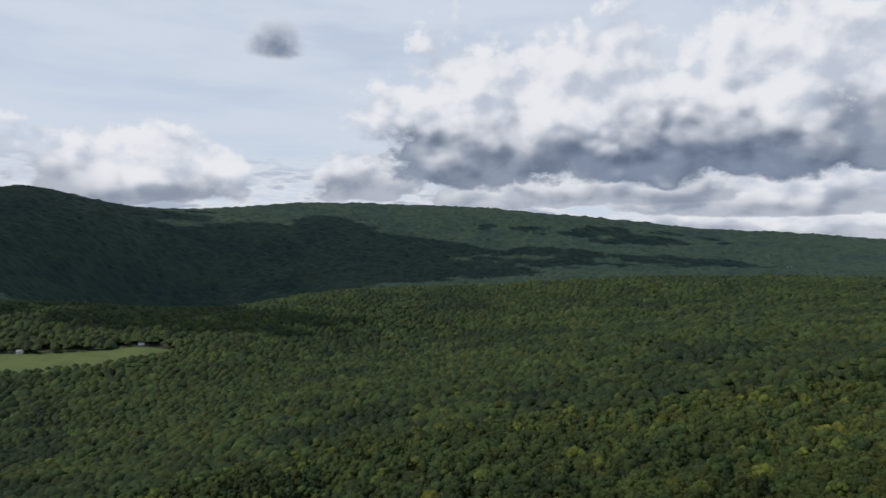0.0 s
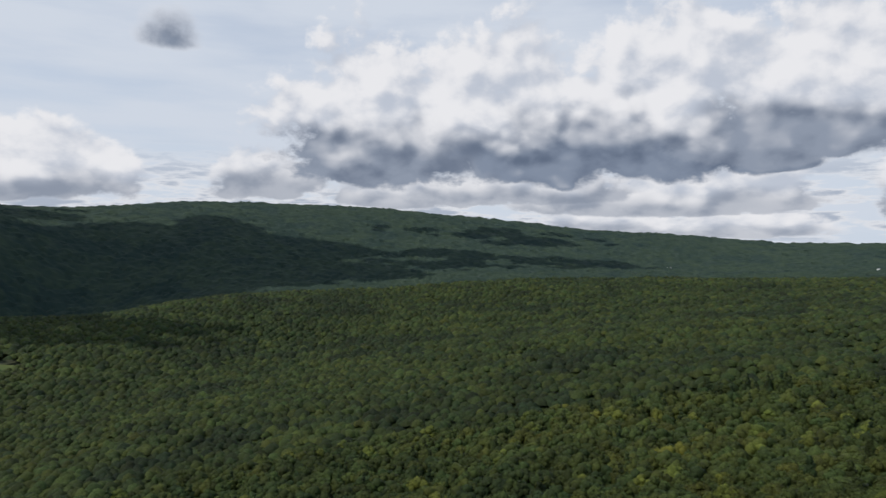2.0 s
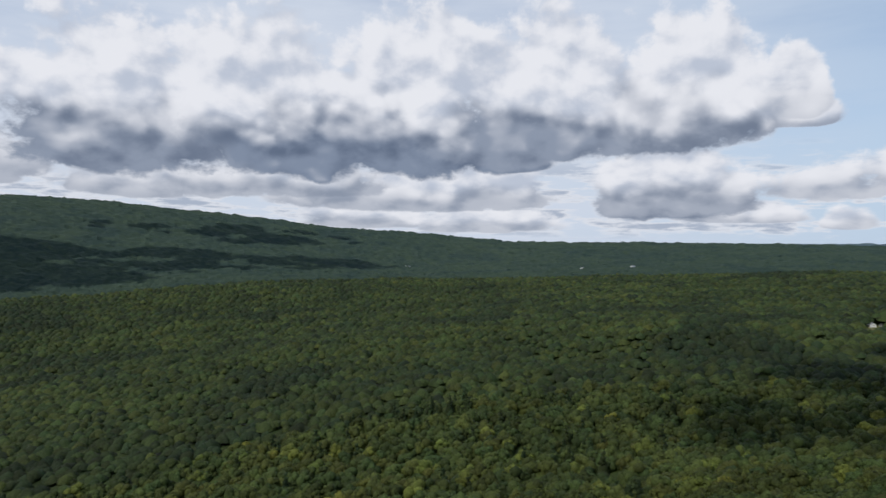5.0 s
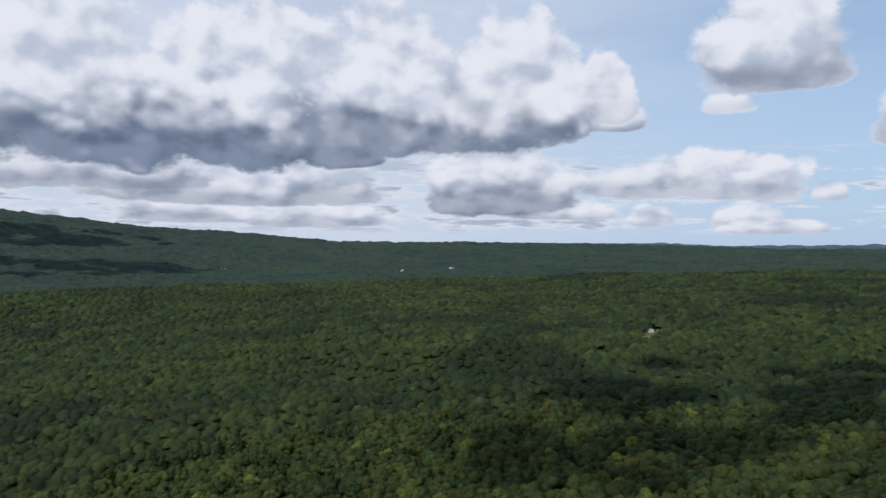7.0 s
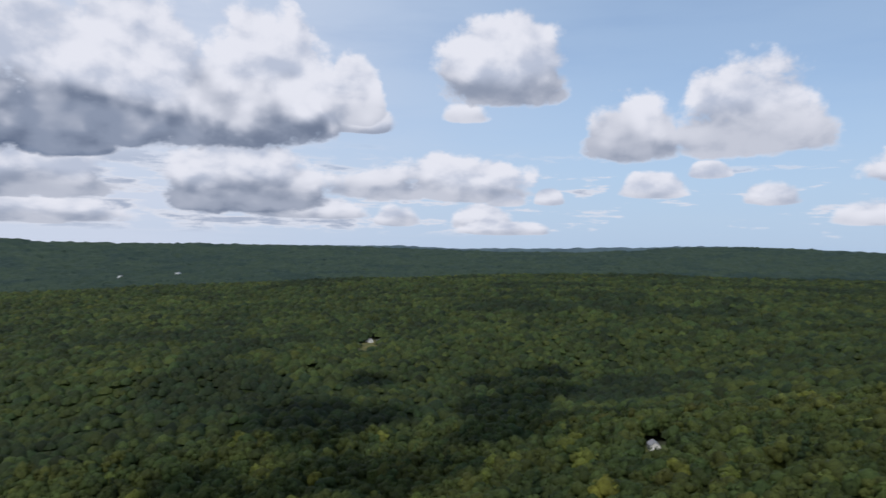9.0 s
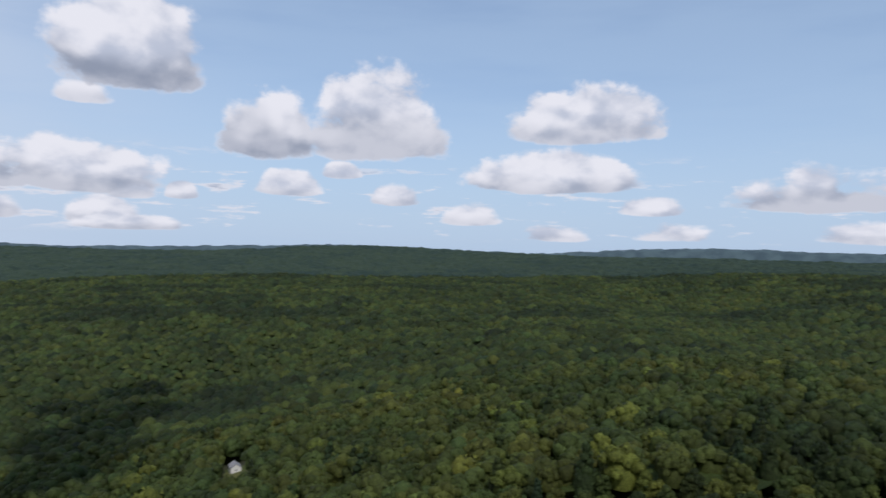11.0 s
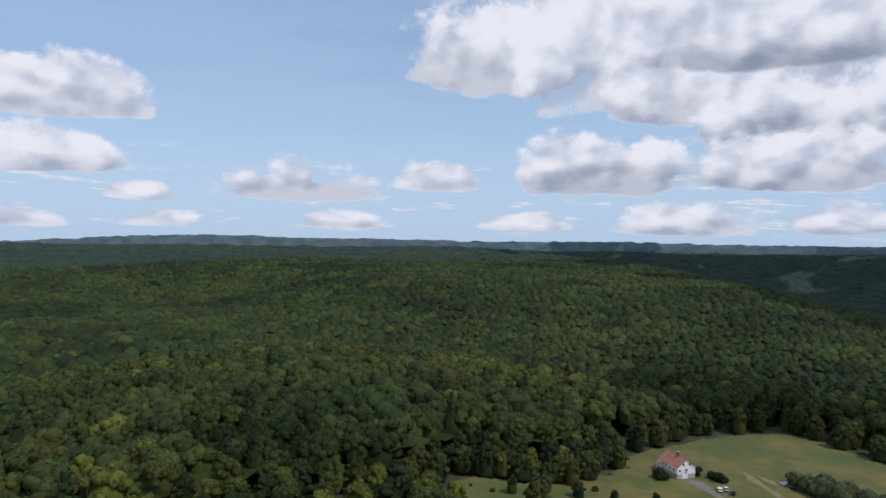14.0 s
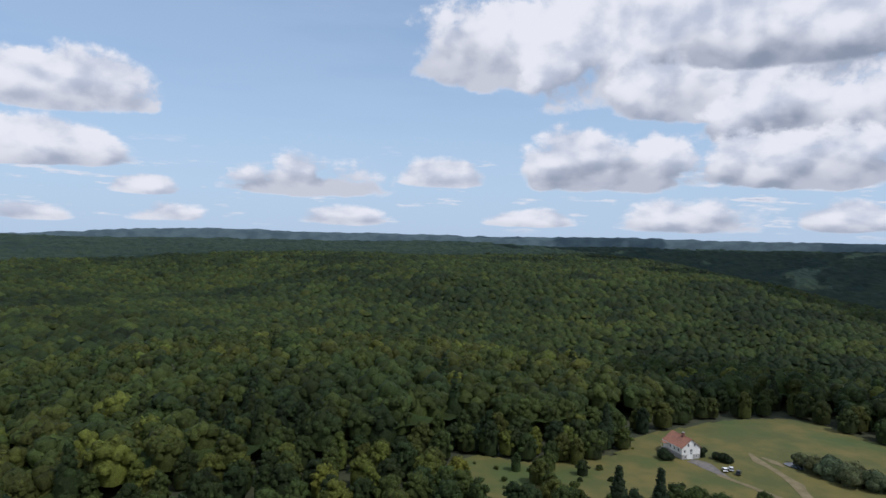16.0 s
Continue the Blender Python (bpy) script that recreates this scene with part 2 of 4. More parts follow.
def hash2(i, j, k=0):
    """Repeatable random numbers, 0 to 1, for whole-number cells."""
    h = (i.astype(np.int64) * 374761393 + j.astype(np.int64) * 668265263 + k * 2147483647 + 1013) & 0x7FFFFFFF
    h = ((h ^ (h >> 13)) * 1274126177) & 0x7FFFFFFF
    h = ((h ^ (h >> 15)) * 2246822519) & 0x7FFFFFFF
    return (h ^ (h >> 16)) / float(0x7FFFFFFF)


def smooth_noise(x, y, size, k=0):
    u, v = x / size, y / size
    i, j = np.floor(u), np.floor(v)
    a, b = u - i, v - j
    a, b = a * a * (3 - 2 * a), b * b * (3 - 2 * b)
    i, j = i.astype(np.int64), j.astype(np.int64)
    return (hash2(i, j, k) * (1 - a) + hash2(i + 1, j, k) * a) * (1 - b) + (hash2(i, j + 1, k) * (1 - a) + hash2(i + 1, j + 1, k) * a) * b


def inside(x, y, poly):
    x, y = np.asarray(x, float), np.asarray(y, float)
    res = np.zeros(x.shape, bool)
    for (x0, y0), (x1, y1) in zip(poly, poly[1:] + poly[:1]):
        cross = ((y0 > y) != (y1 > y)) & (x < (x1 - x0) * (y - y0) / (y1 - y0 + 1e-12) + x0)
        res ^= cross
    return res


# clearings in the woods; HOUSE_LAWN and MID_LAWN stretched towards the camera to show their buildings
MEADOW = [(486, -262), (478, -236), (484, -214), (492, -196), (514, -184), (512, -170), (498, -158), (470, -150), (430, -190),
          (392, -225), (350, -250), (330, -300), (372, -345), (412, -364), (446, -378), (462, -374), (476, -350), (481, -331), (484, -300), (488, -280)]
FARM_FIELD = [(-950, 1470), (-880, 1490), (-790, 1525), (-700, 1590), (-640, 1592), (-590, 1566), (-660, 1480), (-760, 1400), (-880, 1330), (-1000, 1300)]
HOUSE_LAWN = [(808, 170), (812, 150), (772, 142), (732, 138), (726, 154), (764, 162)]
MID_LAWN = [(1292, 764), (1306, 744), (1262, 712), (1172, 658), (1156, 680), (1250, 742)]
ROADSIDE = [(842, 330), (868, 318), (880, 328), (860, 345)]
CLEARINGS = [MEADOW, FARM_FIELD, HOUSE_LAWN, MID_LAWN, ROADSIDE]


def open_land(x, y):
    m = np.zeros(np.asarray(x).shape, bool)
    for p in CLEARINGS:
        m |= inside(x, y, p)
    return m


# ---- materials ----
def material(name):
    m = bpy.data.materials.new(name)
    m.use_nodes = True
    t = m.node_tree
    return m, t, t.nodes["Principled BSDF"]


def leaf_material(name, source, stops, gloss=0.45):
    """Leaves: the tone of each tree runs through the stops, with patches of lighter and duller leaf on it."""
    m, t, b = material(name)
    if source == "tone":
        a = t.nodes.new("ShaderNodeAttribute")
        a.attribute_name = "tone"
        tone = a.outputs["Fac"]
        a2 = t.nodes.new("ShaderNodeAttribute")
        a2.attribute_name = "hue"
        hue = a2.outputs["Fac"]
    else:
        tone = t.nodes.new("ShaderNodeObjectInfo").outputs["Random"]
        hue = maths(t, "FRACT", maths(t, "MULTIPLY", tone, 17.3))
    r = t.nodes.new("ShaderNodeValToRGB")
    while len(r.color_ramp.elements) < len(stops):
        r.color_ramp.elements.new(0.5)
    for e, (p, c) in zip(r.color_ramp.elements, stops):
        e.position, e.color = p, (*c, 1)
    t.links.new(tone, r.inputs[0])
    pos = t.nodes.new("ShaderNodeNewGeometry")
    n1 = fbm(t, pos.outputs["Position"], 0.55, 3.0)
    n2 = fbm(t, pos.outputs["Position"], 0.02, 2.0)
    n3 = fbm(t, pos.outputs["Position"], 1.7, 4.0, 0.7)
    k = maths(t, "ADD", ramp01(t, n1.outputs[0], 0.3, 0.7, 0.80, 1.15), ramp01(t, n2.outputs[0], 0.3, 0.7, -0.2, 0.2))
    # fine grain that paints shaded gaps between leaves into the colour
    k = maths(t, "MULTIPLY", k, ramp01(t, n3.outputs[0], 0.34, 0.66, 0.64, 1.34))
    bn = t.nodes.new("ShaderNodeBump")
    bn.inputs["Strength"].default_value = 0.8
    bn.inputs["Distance"].default_value = 0.5
    t.links.new(n3.outputs[0], bn.inputs["Height"])
    t.links.new(bn.outputs[0], b.inputs["Normal"])
    isl = maths(t, "MULTIPLY_ADD", pos.outputs["Random Per Island"], 0.62, 0.69)
    k = maths(t, "MULTIPLY", k, isl)
    kin = t.nodes.new("ShaderNodeVectorMath")
    kin.operation = "MULTIPLY"
    t.links.new(r.outputs[0], kin.inputs[0])
    t.links.new(mixc(t, hue, (0.84, 1.0, 1.15, 1), (1.10, 1.0, 0.88, 1)), kin.inputs[1])
    sc = t.nodes.new("ShaderNodeVectorMath")
    sc.operation = "SCALE"
    t.links.new(kin.outputs[0], sc.inputs[0])
    t.links.new(k, sc.inputs[3])
    t.links.new(sc.outputs[0], b.inputs["Base Color"])
    b.inputs["Roughness"].default_value = 0.62
    b.inputs["Specular IOR Level"].default_value = gloss * 0.4
    tr = t.nodes.new("ShaderNodeBsdfTranslucent")
    t.links.new(sc.outputs[0], tr.inputs[0])
    mx = t.nodes.new("ShaderNodeMixShader")
    mx.inputs[0].default_value = 0.40
    t.links.new(b.outputs[0], mx.inputs[1])
    t.links.new(tr.outputs[0], mx.inputs[2])
    t.links.new(mx.outputs[0], t.nodes["Material Output"].inputs[0])
    return m


GREENS = [(0.0, (0.024, 0.037, 0.014)), (0.3, (0.042, 0.060, 0.017)), (0.58, (0.062, 0.083, 0.020)), (0.84, (0.088, 0.101, 0.023)), (1.0, (0.155, 0.172, 0.029))]
M_LEAF = leaf_material("leaves", "tone", GREENS)
M_LEAF_ONE = leaf_material("leaves_single_tree", "object", GREENS)
M_BUSH = leaf_material("shrub_leaves", "object", [(0.0, (0.026, 0.042, 0.018)), (1.0, (0.05, 0.07, 0.025))])
M_WILLOW = leaf_material("willow_leaves", "object", [(0.0, (0.105, 0.125, 0.058)), (1.0, (0.125, 0.145, 0.066))])


def noise_material(name, c0, c1, scale, rough=0.85, bump=0.0, c2=None, scale2=None, metal=0.0):
    m, t, b = material(name)
    pos = t.nodes.new("ShaderNodeNewGeometry").outputs["Position"]
    n = fbm(t, pos, scale, 6.0, 0.6)
    col = mixc(t, ramp01(t, n.outputs[0], 0.32, 0.68), (*c0, 1), (*c1, 1))
    if c2:
        n2 = fbm(t, pos, scale2, 4.0)
        col = mixc(t, ramp01(t, n2.outputs[0], 0.5, 0.66), col, (*c2, 1))
    t.links.new(col, b.inputs["Base Color"])
    b.inputs["Roughness"].default_value = rough
    b.inputs["Metallic"].default_value = metal
    if bump:
        bn = t.nodes.new("ShaderNodeBump")
        bn.inputs["Strength"].default_value = bump
        t.links.new(n.outputs[0], bn.inputs["Height"])
        t.links.new(bn.outputs[0], b.inputs["Normal"])
    return m


M_FLOOR = noise_material("forest_floor", (0.022, 0.028, 0.012), (0.045, 0.05, 0.02), 0.08, 0.95, 0.2)
M_GRASS = noise_material("meadow_grass", (0.070, 0.078, 0.016), (0.135, 0.110, 0.026), 0.06, 0.95, 0.3, (0.058, 0.080, 0.015), 0.024)
M_HAY = noise_material("hay_field_grass", (0.060, 0.084, 0.016), (0.088, 0.106, 0.024), 0.02, 0.95, 0.2)
M_DIRT = noise_material("bare_earth", (0.135, 0.112, 0.05), (0.21, 0.165, 0.09), 0.2, 0.95, 0.3)
M_GRAVEL = noise_material("grey_gravel", (0.11, 0.10, 0.09), (0.18, 0.16, 0.145), 0.6, 0.95, 0.3)
M_BARK = noise_material("bark", (0.07, 0.055, 0.04), (0.13, 0.11, 0.085), 1.5, 0.9, 0.4)
M_DEAD = noise_material("bleached_deadwood", (0.16, 0.14, 0.12), (0.24, 0.21, 0.19), 1.2, 0.9, 0.3)


# ---- mesh helpers ----
def fast_mesh(name, verts, faces, tone=None, smooth=False, hue=None):
    """A mesh from arrays; faces all have the same number of corners."""
    me = bpy.data.meshes.new(name)
    n, k = faces.shape
    me.vertices.add(len(verts))
    me.vertices.foreach_set("co", np.ascontiguousarray(verts, dtype=np.float32).ravel())
    me.loops.add(n * k)
    me.loops.foreach_set("vertex_index", np.ascontiguousarray(faces, dtype=np.int32).ravel())
    me.polygons.add(n)
    me.polygons.foreach_set("loop_start", np.arange(0, n * k, k, dtype=np.int32))
    me.polygons.foreach_set("use_smooth", np.full(n, smooth, dtype=bool))
    if tone is not None:
        a = me.attributes.new("tone", "FLOAT", "POINT")
        a.data.foreach_set("value", np.ascontiguousarray(tone, dtype=np.float32))
    if hue is not None:
        a = me.attributes.new("hue", "FLOAT", "POINT")
        a.data.foreach_set("value", np.ascontiguousarray(hue, dtype=np.float32))
    me.update(calc_edges=True)
    return me


def link_mesh(name, me, mat, parent=None, label=""):
    ob = new(name, me)
    if mat is not None:
        me.materials.append(mat)
    if parent is not None:
        ob.parent = parent
    if label:
        ob["label"] = label
    return ob


def part(name, bm, mat, parent, label=""):
    """One bmesh as one mesh object under a thing or a part."""
    me = bpy.data.meshes.new(name)
    bm.normal_update()
    bm.to_mesh(me)
    bm.free()
    return link_mesh(name, me, mat, parent, label)


def box_bm(sx, sy, sz, cx=0, cy=0, cz=0, bevel=0.0):
    bm = bmesh.new()
    bmesh.ops.create_cube(bm, size=1, matrix=Matrix.Translation((cx, cy, cz)) @ Matrix.Diagonal((sx, sy, sz, 1)))
    if bevel:
        bmesh.ops.bevel(bm, geom=bm.edges[:], offset=bevel, segments=1, affect="EDGES")
    return bm


def polar(rs, az):
    r, a = np.meshgrid(rs, az, indexing="ij")
    return 150 + r * np.sin(a), 20 + r * np.cos(a)


def grid_faces(n, m, wrap=False):
    i, j = np.meshgrid(np.arange(n - 1), np.arange(m if wrap else m - 1), indexing="ij")
    j2 = (j + 1) % m
    return np.stack([i * m + j, i * m + j2, (i + 1) * m + j2, (i + 1) * m + j], -1).reshape(-1, 4)


# ---- ground: one sheet to the horizon ----
def make_ground():
    rs = np.concatenate([[0.5], np.geomspace(12, 4960, 170)])
    az = np.linspace(0, 2 * math.pi, 300, endpoint=False)
    x, y = polar(rs, az)
    z = land(x, y)
    ob = link_mesh("ground", fast_mesh("ground", np.stack([x, y, z], -1).reshape(-1, 3), grid_faces(len(rs), 300, True)[:, ::-1], smooth=True), M_FLOOR)
    tagged(ob, "dark leaf-littered forest floor over rolling hills", "ground", kind="structure")


make_ground()


def patch(name, poly, step, mat, label, category, lift):
    """A sheet of grass or earth that follows the ground inside an outline."""
    xs, ys = [p[0] for p in poly], [p[1] for p in poly]
    gx = np.arange(min(xs), max(xs) + step, step)
    gy = np.arange(min(ys), max(ys) + step, step)
    x, y = np.meshgrid(gx, gy, indexing="ij")
    f = grid_faces(len(gx), len(gy))
    cx, cy = x.ravel()[f].mean(1), y.ravel()[f].mean(1)
    f = f[inside(cx, cy, poly)]
    z = land(x, y) + lift + (smooth_noise(x, y, 9, 5) - 0.5) * 0.5 * min(1.0, lift)
    used, inv = np.unique(f, return_inverse=True)
    v = np.stack([x, y, z], -1).reshape(-1, 3)[used]
    ob = link_mesh(name, fast_mesh(name, v, inv.reshape(-1, 4)[:, ::-1], smooth=True), mat)
    return tagged(ob, label, category, kind="structure")


patch("meadow", MEADOW, 2.5, M_GRASS, "dry yellow-green mown meadow around the farmhouse", "meadow", 0.7)
patch("field", FARM_FIELD, 8, M_HAY, "pale green hay field at the foot of the mountain", "field", 1.0)
patch("lawn", HOUSE_LAWN, 2.5, M_GRASS, "narrow sunlit lawn beside the white shed", "lawn", 0.8)
patch("lawn", MID_LAWN, 4, M_GRASS, "lawn strip opened towards the camera in a forest clearing", "lawn", 0.8)


# ---- trees ----
def ball(sub):
    """A ball of triangles, without its underside."""
    bm = bmesh.new()
    bmesh.ops.create_icosphere(bm, subdivisions=sub, radius=1.0)
    bm.verts.ensure_lookup_table()
    v = np.array([q.co[:] for q in bm.verts])
    f = np.array([[q.index for q in p.verts] for p in bm.faces])
    bm.free()
    f = f[v[f].mean(1)[:, 2] > (-0.45 if sub > 1 else -0.6)]
    keep, inv = np.unique(f, return_inverse=True)
    return v[keep], inv.reshape(-1, 3)


BALLS = {1: ball(1), 2: ball(2)}


def crown(rng, cards, spread, lobes, leaf, sub=2, conical=False):
    """A crown of leafy heads, lumpy and unequal, with loose leaf clumps that break the outline; centred on z 0."""
    cen, rad = [], []
    for k in range(lobes):
        a = k * 2.4 + rng.uniform(-0.5, 0.5)
        if conical:
            zz = -0.75 + 1.65 * k / (lobes - 1)
            q = 0.5 * (1 - zz) / 1.75 * rng.uniform(0.6, 1.2)
            r = (0.16 + 0.26 * (1 - zz) / 1.75) * spread[0] * 1.35
        else:
            q = math.sqrt((k + 0.3) / lobes) * 0.78 * rng.uniform(0.82, 1.1)
            zz = 0.50 - 1.15 * q * q + rng.uniform(-0.20, 0.16)
            r = rng.uniform(0.75, 1.25) * 1.30 / math.sqrt(lobes) * spread[0] * (1.1 - 0.3 * q)
        cen.append((q * math.cos(a) * spread[0], q * math.sin(a) * spread[1], zz * spread[2]))
        rad.append(r)
    cen, rad = np.array(cen), np.array(rad)
    vs, fs, base = [], [], 0
    bv, bf = BALLS[sub]
    for c, r in zip(cen, rad):
        bump = 1 + rng.normal(size=len(bv)) * (0.13 if sub > 1 else 0.11)
        turn = rng.uniform(0, 6.28)
        p = bv * bump[:, None] * r
        x, y = p[:, 0] * math.cos(turn) - p[:, 1] * math.sin(turn), p[:, 0] * math.sin(turn) + p[:, 1] * math.cos(turn)
        vs.append(np.stack([x, y, p[:, 2] * rng.uniform(0.75, 1.0)], 1) + c)
        fs.append(bf + base)
        base += len(bv)
    # the dim inside of the crown, under the heads
    n = 6
    az = np.linspace(0, 2 * math.pi, n, endpoint=False)
    for w, zz in ((0.74, -0.95), (0.76, -0.30), (0.34, 0.26)):
        vs.append(np.stack([np.cos(az) * spread[0] * w, np.sin(az) * spread[1] * w, np.full(n, zz * spread[2])], 1))
    for j in (0, n):
        q = np.array([(base + j + i, base + j + (i + 1) % n, base + j + n + (i + 1) % n, base + j + n + i) for i in range(n)])
        fs += [q[:, [0, 1, 2]], q[:, [0, 2, 3]]]
    base += 3 * n
    # loose clumps on the outer faces of the heads
    m = cards * 4
    k = rng.integers(0, lobes, m)
    d = rng.normal(size=(m, 3))
    d /= np.linalg.norm(d, axis=1)[:, None]
    d[:, 2] = np.where(d[:, 2] < -0.25, -d[:, 2], d[:, 2])
    p = cen[k] + d * rad[k][:, None] * rng.uniform(0.92, 1.10, m)[:, None]
    clear = (np.linalg.norm(p[:, None] - cen[None], axis=2) > rad[None] * 0.9).all(1)
    p, d = p[clear][:cards], d[clear][:cards]
    nrm = d + rng.normal(size=d.shape) * 0.30 + np.array([0, 0, 0.2])
    nrm /= np.linalg.norm(nrm, axis=1)[:, None]
    t1 = np.cross(nrm, rng.normal(size=d.shape))
    t1 /= np.linalg.norm(t1, axis=1)[:, None]
    t2 = np.cross(nrm, t1)
    s = leaf * rng.uniform(0.55, 1.2, len(p))[:, None]
    v = np.stack([p + t1 * s, p + t2 * s * 0.85 - t1 * s * 0.35 + nrm * s * 0.25, p - t1 * s * 0.55 - t2 * s * 0.8 - nrm * s * 0.15], 1).reshape(-1, 3)
    vs.append(v)
    fs.append(np.arange(len(v)).reshape(-1, 3) + base)
    return np.concatenate(vs).astype(np.float32), np.concatenate(fs)


def scatter(spacing, x0, x1, y0, y1, k=0):
    """Jittered places over a rectangle."""
    i, j = np.meshgrid(np.arange(math.floor(x0 / spacing), math.ceil(x1 / spacing)), np.arange(math.floor(y0 / spacing), math.ceil(y1 / spacing)), indexing="ij")
    i, j = i.ravel(), j.ravel()
    x = (i + 0.5 * (j % 2) + 0.96 * hash2(i, j, 1 + k)) * spacing
    y = (j + 0.96 * hash2(i, j, 2 + k)) * spacing
    return x, y, hash2(i, j, 3 + k), hash2(i, j, 4 + k), hash2(i, j, 5 + k)


def tree_tone(x, y, h):
    """How light a tree's leaves are: stands of a kind, single yellowish ones between them."""
    stand = smooth_noise(x, y, 170, 11) * 0.5 + smooth_noise(x, y, 60, 12) * 0.5
    tone = 0.06 + 0.78 * stand + (h - 0.5) * 0.46
    return np.clip(np.where(h > 0.968, 0.95, tone), 0, 0.97)


def view_fan(x, y, lo=-40.0, hi=172.0):
    """Land that the flight looks over."""
    a = np.degrees(np.arctan2(x - 150, y - 20))
    return (a > lo) & (a < hi)


NEAR_R = 760.0


def near_band(x, y):
    d1 = np.hypot(x - 60, y - 30)
    d2 = np.hypot(x - 300, y - 26)
    ahead_n = (d1 > 270) & (np.degrees(np.arctan2(x, y)) > -42) & (x < 420)
    ahead_e = (d2 > 190) & (x > 300)
    return (ahead_n | ahead_e) & view_fan(x, y, -75) & (np.hypot(x - 150, y - 20) < NEAR_R)


def beside_meadow(x, y):
    """The stand round the farmhouse meadow, built tree by tree."""
    d = np.hypot(x - 297, y - 26)
    a = np.degrees(np.arctan2(x - 297, y - 26))
    edge = np.full(np.shape(x), 1e9)
    for (x0, y0), (x1, y1) in zip(MEADOW, MEADOW[1:] + MEADOW[:1]):
        k = np.clip(((x - x0) * (x1 - x0) + (y - y0) * (y1 - y0)) / ((x1 - x0) ** 2 + (y1 - y0) ** 2), 0, 1)
        edge = np.minimum(edge, np.hypot(x - x0 - k * (x1 - x0), y - y0 - k * (y1 - y0)))
    return (d > 205) & (a > 98) & (a < 172) & ((d < 300) | (edge < 26))


KEEP_CLEAR = [(462, -259, 11), (450, -262, 9), (799, 161, 15), (784, 157, 14), (766, 151, 13), (750, 149, 13), (734, 147, 12), (720, 146, 10)]
SPACING = 11.6


def forest_sites():
    x, y, h, g, q = scatter(SPACING, -800, 1100, -900, 960)
    ok = near_band(x, y) & ~open_land(x, y)
    for px, py, r in KEEP_CLEAR:
        ok &= np.hypot(x - px, y - py) > r
    ok &= ~((hash2((x * 10).astype(int), (y * 10).astype(int), 77) < 0.02) & ~beside_meadow(x, y))
    x, y, h, g, q = x[ok], y[ok], h[ok], g[ok], q[ok]
    tone = tree_tone(x, y, h)
    kind = np.where((g > 0.975) | ((smooth_noise(x, y, 120, 21) > 0.86) & (g > 0.6)), 6 + (q * 2).astype(int), (q * 6).astype(int))
    tone = np.where(kind >= 6, tone * 0.4, 0.16 + tone * 0.84)
    scale = 0.90 + 0.85 * g * g + 0.14 * h
    hgt = 11.5 + 3.6 * smooth_noise(x, y, 34, 31) + 6.0 * smooth_noise(x, y, 95, 32) + 3.2 * (h - 0.5)
    return x, y, land(x, y), h, g, kind, tone, scale, hgt


SITES = forest_sites()


def place_all(protos, x, y, z, h, kind, tone, scale):
    """Joins a crown for every site into one set of arrays."""
    vs, fs, ts, hs, base = [], [], [], [], 0
    for k, (pv, pf) in enumerate(protos):
        sel = np.where(kind == k)[0]
        if not len(sel):
            continue
        a = h[sel] * 40.0
        ca, sn = np.cos(a)[:, None], np.sin(a)[:, None]
        s = scale[sel][:, None]
        vx = (pv[None, :, 0] * ca - pv[None, :, 1] * sn) * s + x[sel][:, None]
        vy = (pv[None, :, 0] * sn + pv[None, :, 1] * ca) * s + y[sel][:, None]
        vz = pv[None, :, 2] * s + z[sel][:, None]
        n = len(pv)
        vs.append(np.stack([vx, vy, vz], -1).reshape(-1, 3))
        fs.append((pf[None] + (np.arange(len(sel)) * n)[:, None, None]).reshape(-1, pf.shape[1]) + base)
        ts.append(np.repeat(tone[sel], n))
        hs.append(np.repeat(np.mod(h[sel] * 23.7, 1.0), n))
        base += n * len(sel)
    return np.concatenate(vs), np.concatenate(fs), np.concatenate(ts), np.concatenate(hs)


def make_woods():
    rng = np.random.default_rng(5)
    x, y, z, h, g, kind, tone, scale, hgt = SITES
    d = np.hypot(x - 150, y - 20)
    single = beside_meadow(x, y)
    for lo, hi, cards, leaf, lobes, sub in ((0, 450, 150, 0.6, 20, 1), (450, 2000, 24, 0.9, 8, 1)):
        protos = [crown(rng, cards, (6.2, 6.2, 5.6), lobes, leaf, sub) for _ in range(6)] + [crown(rng, cards, (3.9, 3.9, 7.0), lobes, leaf * 0.85, sub, True) for _ in range(2)]
        m = (d >= lo) & (d < hi) & ~single
        v, f, t, hu = place_all(protos, x[m], y[m], (z + hgt - 3.6)[m], h[m], kind[m], tone[m], scale[m])
        ob = link_mesh("forest", fast_mesh("forest", v, f, t, True, hu), M_LEAF)
        tagged(ob, "dense mixed broadleaf forest with scattered dark conifers", "forest", kind="stuff")


